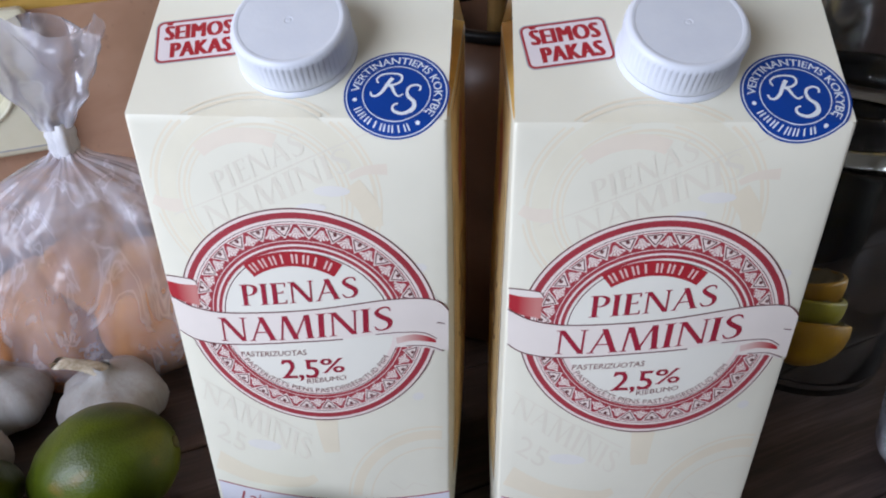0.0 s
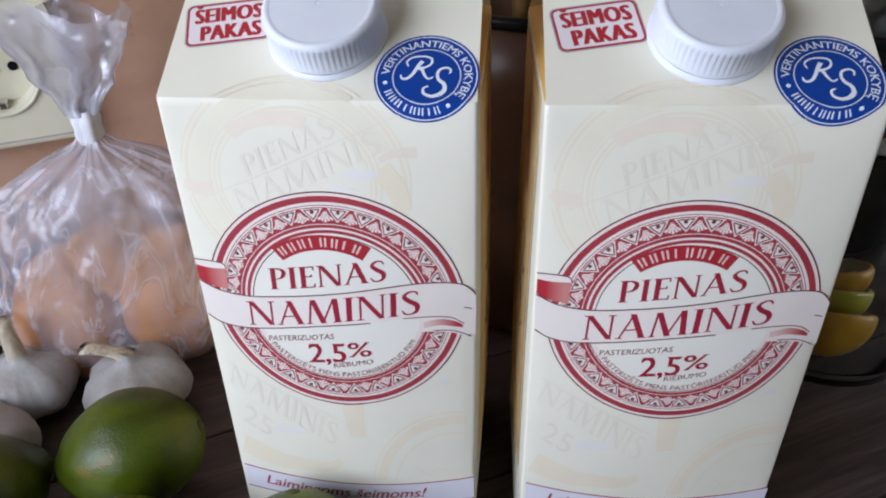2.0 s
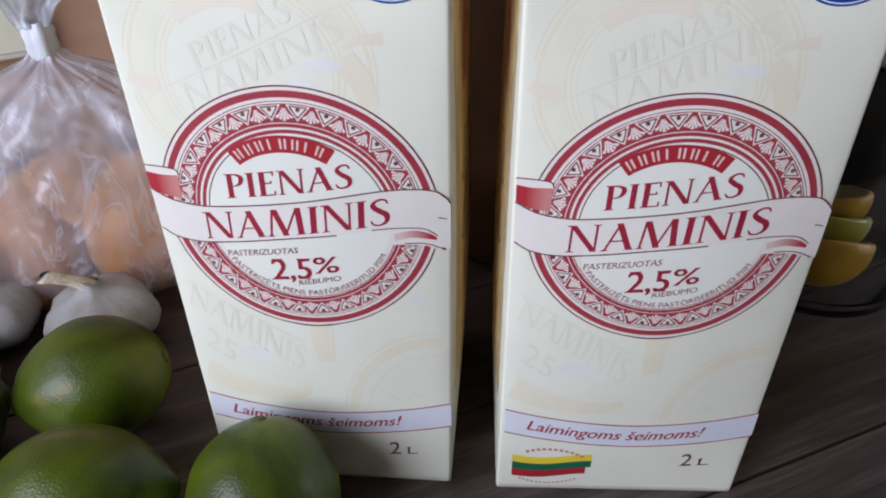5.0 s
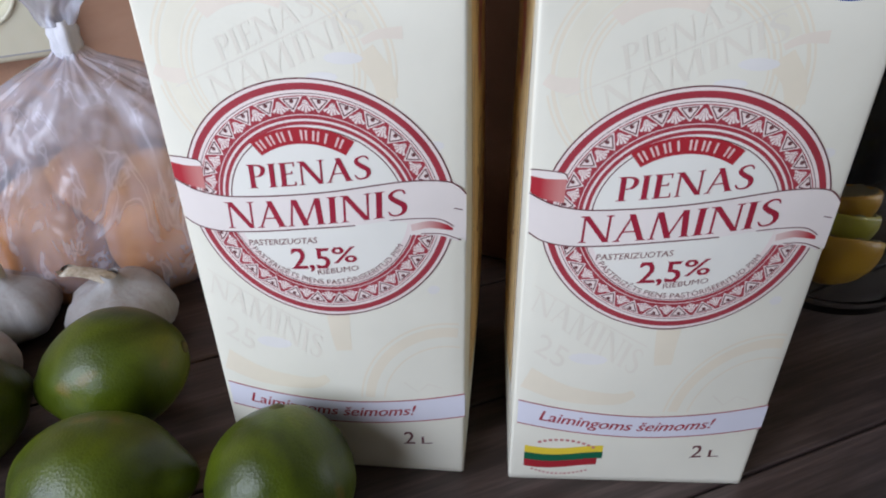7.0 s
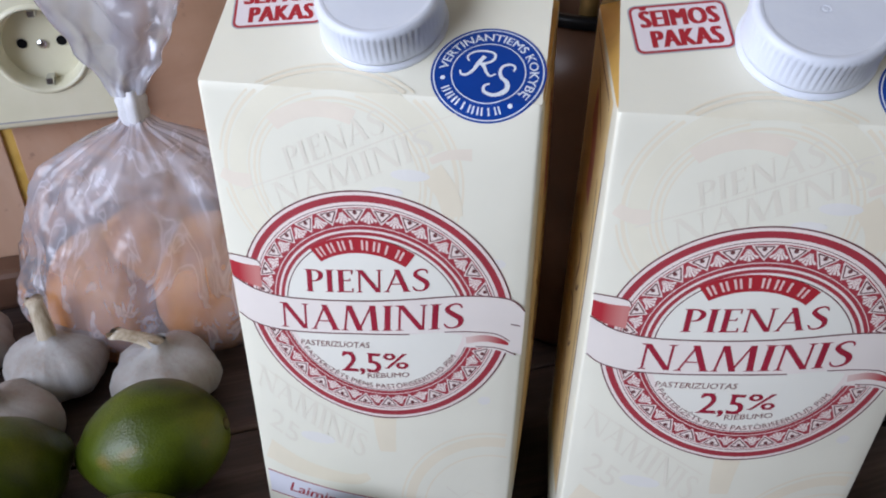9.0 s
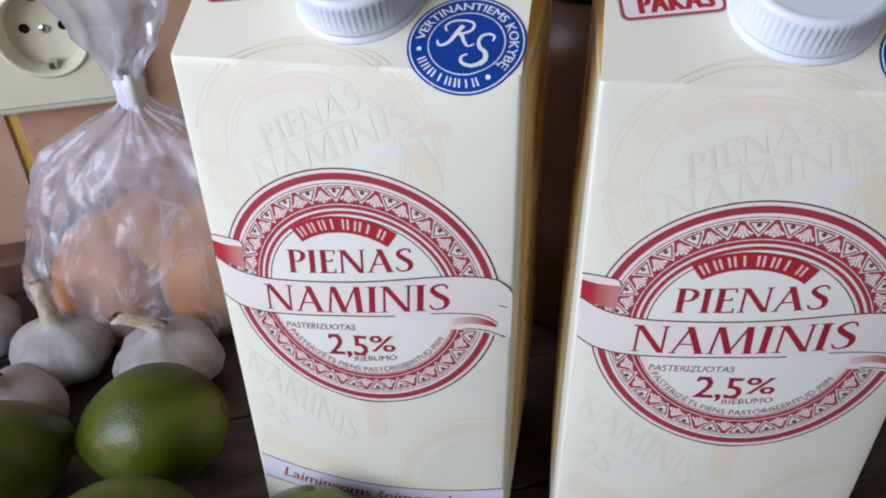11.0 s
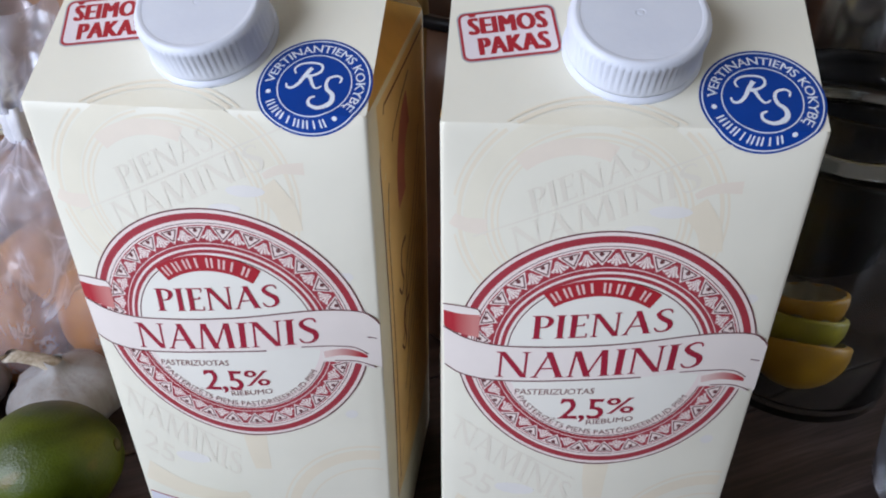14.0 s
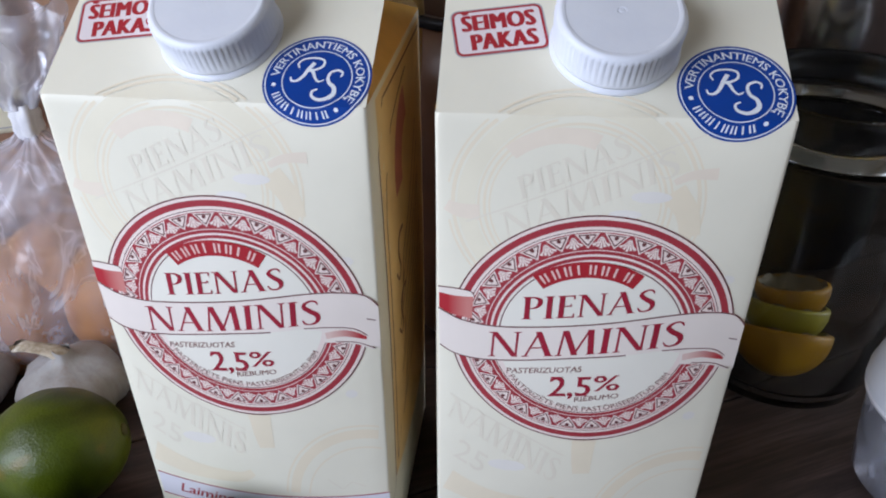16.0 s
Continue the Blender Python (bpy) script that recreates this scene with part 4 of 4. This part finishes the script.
def fin_body():
    h = -DEP / 2 + FINY
    b = bmesh.new()
    w, r = 0.0468, 0.004
    out = [(-w + 0.0005, FINZ - 0.001), (w - 0.0005, FINZ - 0.001)]
    out += [(w - r + r * math.cos(radians(a)), FINT - r + r * math.sin(radians(a))) for a in range(0, 91, 18)]
    out += [(-w + r - r * math.cos(radians(a)), FINT - r + r * math.sin(radians(a))) for a in range(90, -1, -18)]
    front = [b.verts.new((x, h - 0.0012, z)) for x, z in out]
    back = [b.verts.new((x, h + 0.0012, z)) for x, z in out]
    b.faces.new(front), b.faces.new(back[::-1])
    for i in range(len(out)):
        j = (i + 1) % len(out)
        b.faces.new((front[j], front[i], back[i], back[j]))
    return b


def cap_body(n=192, ridges=64):
    def wob(r, z, a):
        if 0.0015 < z < 0.0094 and r > 0.0165:
            return r + 0.00038 * max(-0.6, math.cos(a * ridges)), z
        return r, z
    prof = [(0.0158, 0.0), (0.0178, 0.0), (0.0181, 0.0012), (0.0179, 0.0018), (0.0179, 0.0112), (0.0178, 0.0122), (0.0172, 0.0134),
            (0.0163, 0.0140), (0.0156, 0.01395), (0.0152, 0.0137), (0.009, 0.0137), (0.0014, 0.0137), (0.0012, 0.0134), (0.0006, 0.01390), (0, 0.0139)]
    return lathe([(r * 0.965, z * 0.82) for r, z in prof], n, wobble=wob)


def make_carton(place):
    ob = thing("milk_carton", place, "cream two-litre gable-top milk carton, red round seal, white cap", "carton", "milk cartons")
    part("body", gable_body(), M_BOARD, ob)
    part("top_fin", fin_body(), M_WHITE, ob, "white sealed fin on top")
    front_art(ob)
    side_art(ob, 1)
    side_art(ob, -1)
    f, k, h = -DEP / 2, DEP / 2, -DEP / 2 + FINY
    for s in (1, -1):   # ochre folded gable
        b = bmesh.new()
        p = [Vector((s * HW, f, SH)), Vector((s * HW, k, SH)), Vector((s * (HW - 0.020), h + 0.003, FINZ - 0.005))]
        c = (p[0] + p[1] + p[2]) / 3
        up = (p[1] - p[0]).cross(p[2] - p[0]).normalized() * s
        b.faces.new([b.verts.new(c + (v - c) * 0.97 + up * 0.0003) for v in p])
        part("gable_fold", b, M_TAN, ob, "ochre folded-in gable")
    base = board(0.9, 229.8, 0.0)
    turn = Matrix.Translation(base) @ Matrix.Rotation(TH, 4, "X")
    b = cap_body()
    bmesh.ops.transform(b, matrix=turn @ Matrix.Translation((0, 0, 0.0016)), verts=b.verts[:])
    cap = part("screw_cap", b, M_CAP, ob, "white ribbed plastic screw cap", smooth=True)
    axis = turn.to_3x3() @ Vector((0, 0, 1))
    for p in cap.data.polygons:
        p.use_smooth = abs(p.normal.dot(axis)) < 0.97
    b = lathe([(0.0150, -0.0004), (0.0182, -0.0004), (0.0180, 0.0006), (0.0168, 0.0017), (0.0150, 0.0017)], 64)
    bmesh.ops.transform(b, matrix=turn, verts=b.verts[:])
    part("spout_collar", b, M_CAP, ob, smooth=True)
    return ob


carton = make_carton(pose(-0.0462, DEP / 2, 0))
copy_thing(carton, Matrix.Translation((0.0674, 0.0012, 0)) @ Matrix.Rotation(radians(2.77), 4, "Z") @ Matrix.Translation((0, DEP / 2, 0)))


# ---------- fruit, garlic ----------
def lime(place, length, girth, seed, label):
    def shape(p):
        r = 1 + 0.035 * noise.noise(p * 1.3 + Vector((seed, 0, 0))) + 0.010 * noise.noise(p * 4 + Vector((0, seed, 0)))
        t = abs(p.x)
        x = p.x * length * r
        if p.x > 0.86:
            x += ((p.x - 0.86) / 0.14) ** 1.5 * 0.0036
        k = 1 - 0.06 * t ** 3 - (0.05 * p.x if p.x > 0 else 0)
        return Vector((x, p.y * girth * r * k, p.z * girth * r * k))
    b = ball(5, shape)
    low = min((place.to_3x3() @ v.co).z for v in b.verts)
    ob = part("lime", b, M_LIME, smooth=True)
    ob.matrix_world = Matrix.Translation((0, 0, -low - place.translation.z + 0.0002)) @ place
    tagged(ob, label, "lime", "limes")
    # stem scar
    s = ball(2, lambda p: Vector((-length * 0.985 + p.x * 0.0012, p.y * 0.0030, p.z * 0.0030)))
    part("stem_scar", s, M_SCAR, ob, "dull brownish stem scar", smooth=True)
    return ob


lime(pose(-0.155, 0.0216, 0, 8, 14, 196), 0.0325, 0.0271, 1.0, "glossy dark green lime lying before the garlic")
lime(pose(-0.1334, -0.0372, 0, 40, -5, 8), 0.0331, 0.0272, 7.0, "large green lime near the worktop edge")
lime(pose(-0.0655, -0.0325, 0, 0, 58, -82), 0.0290, 0.0275, 12.0, "round green lime standing against a carton")
lime(pose(-0.2130, -0.0095, 0, 20, 10, 60), 0.0317, 0.0260, 17.0, "yellowish green lime beside the garlic")


def garlic(place, r, seed, stem, lean, label):
    ob = thing("garlic_bulb", place, label, "garlic", "garlic bulbs")
    prof = [(0, 0.0), (0.35, 0.015), (0.72, 0.11), (0.93, 0.30), (1.0, 0.55), (0.985, 0.80), (0.90, 1.03), (0.74, 1.20), (0.54, 1.32), (0.35, 1.40), (0.23, 1.50), (0.18, 1.60), (0.16, 1.70)]

    def wob(rr, z, a):
        lobe = 0.055 * math.cos(5 * a + seed) + 0.02 * math.cos(9 * a + seed * 2) + 0.012 * math.cos(23 * a + seed)
        return rr * (1 + lobe * min(1, rr / (0.5 * r))), z + 0.03 * r * math.sin(2 * a + seed)
    b = lathe([(a * r, h * r * 0.86) for a, h in prof], 72, wobble=wob)
    part("bulb", b, M_GARLIC, ob, smooth=True)
    path = [Vector((0, 0, 1.45 * r * 0.86)) + Vector((lean[0] * t * t, lean[1] * t * t, stem * t * (1 - 0.25 * t))) for t in [i / 7 for i in range(8)]]
    b = bmesh.new()
    rows = []
    for i, p in enumerate(path):
        rad = r * (0.20 - 0.05 * i / 7) * (1.25 if i == 7 else 1)
        rows.append([b.verts.new(p + Vector((rad * math.cos(k * math.pi / 6) * (1 + 0.1 * math.cos(3 * k)), rad * math.sin(k * math.pi / 6), 0.0008 * math.sin(k * 2.3) * (i == 7)))) for k in range(12)])
    for p, q in zip(rows, rows[1:]):
        for k in range(12):
            b.faces.new((p[k], p[(k + 1) % 12], q[(k + 1) % 12], q[k]))
    b.faces.new(rows[-1])
    part("stalk", b, M_STALK, ob, "dry cut stalk", smooth=True)
    return ob


garlic(pose(-0.1793, 0.0743, 0, 0, 0, 20), 0.0258, 0.4, 0.011, (-0.019, 0.004), "white garlic bulb with a short bent stalk")
garlic(pose(-0.2384, 0.0722, 0, 0, 0, 0), 0.0247, 2.0, 0.028, (-0.004, 0.004), "white garlic bulb with a tall dry stalk")
garlic(pose(-0.2370, 0.0280, 0, 0, 0, 140), 0.0246, 3.1, 0.008, (-0.004, 0.010), "papery garlic bulb beside the limes")
garlic(pose(-0.2954, 0.0765, 0, 0, 0, 200), 0.0244, 4.6, 0.010, (-0.006, 0.002), "small white garlic bulb by the wall")


# ---------- bread in its bag ----------
BAG = Matrix.Translation((-0.2050, 0.1300, 0)) @ Matrix.Rotation(radians(20), 4, "Z") @ Matrix.Scale(0.912, 4)


def roll(m, a, c, h, seed):
    def shape(p):
        k = 1 + 0.05 * noise.noise(p * 1.5 + Vector((seed, seed, 0)))
        z = p.z * h * k
        return Vector((p.x * a * k, p.y * c * k, z if z > -0.6 * h else -0.6 * h))
    b = ball(4, shape)
    ob = part("bread_roll", b, M_BREAD, smooth=True)
    ob.matrix_world = BAG @ m
    return tagged(ob, "golden brown bread roll inside the plastic bag", "bread", "bread rolls")


roll(pose(0.030, -0.003, 0.032, 60, 8, 10), 0.036, 0.044, 0.032, 3.0)
roll(pose(-0.034, -0.002, 0.030, 55, -6, -8), 0.034, 0.042, 0.032, 5.0)
roll(pose(0.001, 0.016, 0.046, 20, 20, 30), 0.040, 0.030, 0.030, 9.0)


def bread_bag():
    ob = thing("plastic_bag", BAG, "clear knotted plastic bag full of bread rolls", "bag")
    n, b = 120, bmesh.new()
    levels = [(0.0, 0.055, 0.033), (0.002, 0.068, 0.041), (0.012, 0.080, 0.047), (0.030, 0.083, 0.049), (0.050, 0.080, 0.047), (0.068, 0.071, 0.042), (0.084, 0.068, 0.038),
              (0.098, 0.060, 0.033), (0.110, 0.047, 0.026), (0.119, 0.029, 0.018), (0.126, 0.0110, 0.009), (0.131, 0.0058, 0.005)]
    rows = []
    fine = []
    levels = [(z * 1.10, x, y) for z, x, y in levels]
    for i in range(len(levels) - 1):
        for k in range(5):
            t = k / 5
            fine.append(tuple(p + (q - p) * t for p, q in zip(levels[i], levels[i + 1])))
    fine.append(levels[-1])
    for z, rx, ry in fine:
        row = []
        up = z / 0.144
        for i in range(n):
            a = 2 * math.pi * i / n
            d = Vector((math.cos(a), math.sin(a), 0))
            fold = 1.5 * noise.noise(Vector((d.x * 3.1 + 4, d.y * 3.1, up * 1.2))) + 0.9 * abs(noise.noise(Vector((d.x * 6.5, d.y * 6.5 + 3, up * 2.0)))) + 0.35 * noise.noise(Vector((d.x * 14, d.y * 14, up * 4)))
            w = 1 + fold * 0.10 * max(0, up - 0.48) * (0.9 + 0.9 * noise.noise(Vector((d.x * 1.3, d.y * 1.3, 2.0))))
            crumple = noise.noise(Vector((d.x * 3.0, d.y * 3.0, z * 34))) * 0.0060 + abs(noise.noise(Vector((d.x * 7, d.y * 7, z * 60 + 5)))) * -0.0050
            crumple *= 1 if z > 0.004 else 0.2
            zz = z + (0.003 * noise.noise(Vector((d.x * 4, d.y * 4, z * 20 + 9))) if 0.004 < z < 0.12 else 0)
            cx = 0.006 * up
            row.append(b.verts.new((d.x * (rx * w + crumple) + cx, d.y * (ry * w + crumple) - 0.004 * up, max(zz, 0.0006))))
        rows.append(row)
    for p, q in zip(rows, rows[1:]):
        for i in range(n):
            j = (i + 1) % n
            b.faces.new((p[i], p[j], q[j], q[i]))
    b.faces.new(rows[0][::-1])
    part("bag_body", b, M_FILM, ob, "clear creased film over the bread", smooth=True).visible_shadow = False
    k = lathe([(0.0052, 0.126), (0.0066, 0.1275), (0.0076, 0.131), (0.0070, 0.135), (0.0077, 0.139), (0.0066, 0.143), (0.0055, 0.146)], 28,
              wobble=lambda r, z, a: (r * (1 + 0.10 * math.cos(5 * a) + 0.05 * math.cos(11 * a)), z + 0.001 * math.cos(2 * a)))
    bmesh.ops.translate(k, verts=k.verts[:], vec=(0.006, -0.004, 0.0135))
    part("knot", k, M_KNOT, ob, "tight white knot", smooth=True)
    b = bmesh.new()
    n, rows = 100, []
    for s in range(15):
        t = s / 14
        row = []
        for i in range(n):
            a = 2 * math.pi * i / n
            fold = 0.55 * math.cos(3 * a + 1.0 + 2 * t) + 0.3 * math.cos(5 * a + 2 - 3 * t) + 0.25 * noise.noise(Vector((math.cos(a) * 4, math.sin(a) * 4, t * 3)))
            rx, ry = 0.006 + 0.030 * t ** 0.8, 0.0055 + 0.012 * t
            x = math.cos(a) * rx * (1 + 0.20 * fold) + 0.004 * t
            y = math.sin(a) * ry * (1 + 0.6 * fold) - 0.006 * t
            top = 0.056 * t * (1 + 0.10 * math.cos(3 * a + 1) + 0.12 * math.cos(a + 2.2))
            row.append(b.verts.new((x + 0.006 + 0.004 * noise.noise(Vector((x * 60, y * 60, t * 5))), y - 0.004 + 0.004 * noise.noise(Vector((x * 60, y * 60 + 7, t * 5))), 0.1565 + top)))
        rows.append(row)
    for p, q in zip(rows, rows[1:]):
        for i in range(n):
            j = (i + 1) % n
            b.faces.new((p[i], p[j], q[j], q[i]))
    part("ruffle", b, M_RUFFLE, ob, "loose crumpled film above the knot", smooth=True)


bread_bag()


# ---------- jar with lemons, appliances ----------
JAR = Matrix.Translation((0.187, 0.158, 0)) @ Matrix.Scale(0.94, 4)


def jar():
    ob = thing("glass_jar", JAR, "clear glass jar holding squeezed lemon halves", "jar")
    prof = [(0, 0.0003), (0.046, 0.0003), (0.051, 0.004), (0.0520, 0.012), (0.0525, 0.060), (0.0525, 0.105), (0.0505, 0.128), (0.0480, 0.138), (0.0478, 0.144),
            (0.0466, 0.144), (0.0468, 0.137), (0.0493, 0.127), (0.0513, 0.105), (0.0513, 0.060), (0.0506, 0.014), (0.047, 0.007), (0, 0.006)]
    part("glass_body", lathe(prof, 72), M_GLASS, ob, smooth=True).visible_shadow = False
    part("rim", lathe([(0.0479, 0.1443), (0.0480, 0.160), (0.0492, 0.164), (0.0495, 0.168), (0.0486, 0.170), (0.0474, 0.168), (0.0468, 0.160), (0.0467, 0.1443)], 72, closed=True), M_GLASS, ob, "thick flared glass rim", smooth=True).visible_shadow = False


jar()


def lemon_half(m, r, mat, label):
    ob = thing("lemon_half", m, label, "lemon", "lemon halves")
    prof = [(0, -r)] + [(r * math.sin(radians(a)), -r * math.cos(radians(a))) for a in range(12, 91, 13)] + [(r * 0.97, 0.0012), (r * 0.90, 0.0014)]
    part("peel", lathe(prof, 40, wobble=lambda q, z, a: (q * (1 + 0.02 * math.cos(3 * a)), z)), mat, ob, smooth=True)
    part("flesh", lathe([(r * 0.90, 0.0014), (r * 0.86, -r * 0.22), (r * 0.66, -r * 0.52), (r * 0.3, -r * 0.68), (0, -r * 0.70)], 40,
                        wobble=lambda q, z, a: (q, z + 0.0012 * math.cos(9 * a))), M_PULP, ob, "pale squeezed flesh", smooth=True)


lemon_half(JAR @ pose(-0.0060, -0.0210, 0.0335, -32, 6, 0), 0.0265, M_LEMON, "squeezed yellow lemon half at the jar's bottom")
lemon_half(JAR @ pose(-0.0045, -0.0135, 0.0465, -24, 6, 0), 0.0225, M_LEMONGREEN, "greenish lemon half in the glass jar")
lemon_half(JAR @ pose(-0.0030, -0.0100, 0.0570, -20, -4, 0), 0.0195, M_LEMON, "pale lemon half on top in the jar")


def kettle():
    ob = thing("steel_kettle", Matrix.Translation((0.2214, 0.291, 0)) @ Matrix.Scale(0.93, 4), "steel kettle standing on a tall black base", "kettle")
    part("base", lathe([(0, 0.0004), (0.058, 0.0004), (0.060, 0.004), (0.060, 0.146), (0.057, 0.152), (0, 0.152)], 56), M_BLACK, ob, smooth=True)
    part("kettle_body", lathe([(0, 0.1522), (0.059, 0.1522), (0.0615, 0.156), (0.0500, 0.285), (0.0470, 0.292), (0, 0.292)], 72), M_STEEL, ob, smooth=True)
    part("lid", lathe([(0, 0.2922), (0.0450, 0.2922), (0.0430, 0.298), (0.014, 0.304), (0.011, 0.318), (0, 0.320)], 48), M_BLACK, ob, smooth=True)


kettle()


def appliance():
    ob = thing("kitchen_appliance", ROOM @ Matrix.Translation((0.72, 0, 0)), "large black plastic kitchen appliance by the wall", "appliance")
    part("housing", box(-0.31, 0.40, -0.070, -0.026, 0.012, 0.36, 0.010, 3), M_BLACK, ob)
    part("foot", box(-0.29, 0.38, -0.066, -0.030, 0.0004, 0.012, 0.003, 2), M_BLACK, ob)
    part("front_panel", box(-0.28, 0.37, -0.0745, -0.0702, 0.04, 0.33, 0.0015, 2), M_BLACK, ob)


appliance()


def tub():
    ob = thing("plastic_tub", Matrix.Translation((0.236, 0.072, 0)) @ Matrix.Scale(0.94, 4), "clear plastic tub with a rounded white lid", "tub")
    part("tub_wall", lathe([(0, 0.0005), (0.030, 0.0005), (0.033, 0.004), (0.038, 0.052), (0.0365, 0.052), (0.0318, 0.005), (0, 0.003)], 56), M_FILM, ob, smooth=True)
    part("rim", lathe([(0.0365, 0.0522), (0.040, 0.0522), (0.0405, 0.055), (0.0365, 0.055)], 56, closed=True), M_KNOT, ob, smooth=True)
    part("lid", lathe([(0.0400, 0.0552), (0.0405, 0.060), (0.037, 0.075), (0.028, 0.086), (0.012, 0.091), (0, 0.092)], 56), M_CAP, ob, "white rounded lid", smooth=True)


tub()


POT = Matrix.Translation((0.0185, 0.184, 0)) @ Matrix.Scale(0.92, 4)


def pot():
    ob = thing("utensil_pot", POT, "brown clay pot with a black rim holding utensils", "pot")
    part("pot_body", lathe([(0, 0.0004), (0.040, 0.0004), (0.044, 0.006), (0.050, 0.08), (0.048, 0.15), (0.046, 0.196), (0.042, 0.196), (0.044, 0.15), (0.045, 0.08), (0.038, 0.010), (0, 0.010)], 56), M_POT, ob, smooth=True)
    part("rim", lathe([(0.0462, 0.1962), (0.0485, 0.197), (0.0490, 0.200), (0.0480, 0.2025), (0.0425, 0.2020), (0.0425, 0.1965)], 56, closed=True), M_BLACK, ob, smooth=True)


pot()


def utensil(x, y, tilt, h):
    b = lathe([(0, 0.0), (0.0045, 0.001), (0.0045, h - 0.012), (0.0062, h - 0.006), (0.0055, h - 0.001), (0, h)], 16)
    ob = part("utensil", b, M_BRASS, smooth=True)
    ob.matrix_world = POT @ pose(x, y, 0.0103, *tilt, 0)
    tagged(ob, "brown utensil handle standing in the clay pot", "utensil", "utensils in the pot")


for x, y, tilt, h in ((-0.020, -0.028, (2, -3), 0.215), (-0.006, -0.032, (2, 0), 0.218), (0.008, -0.030, (2, 2), 0.222)):
    utensil(x, y, tilt, h)
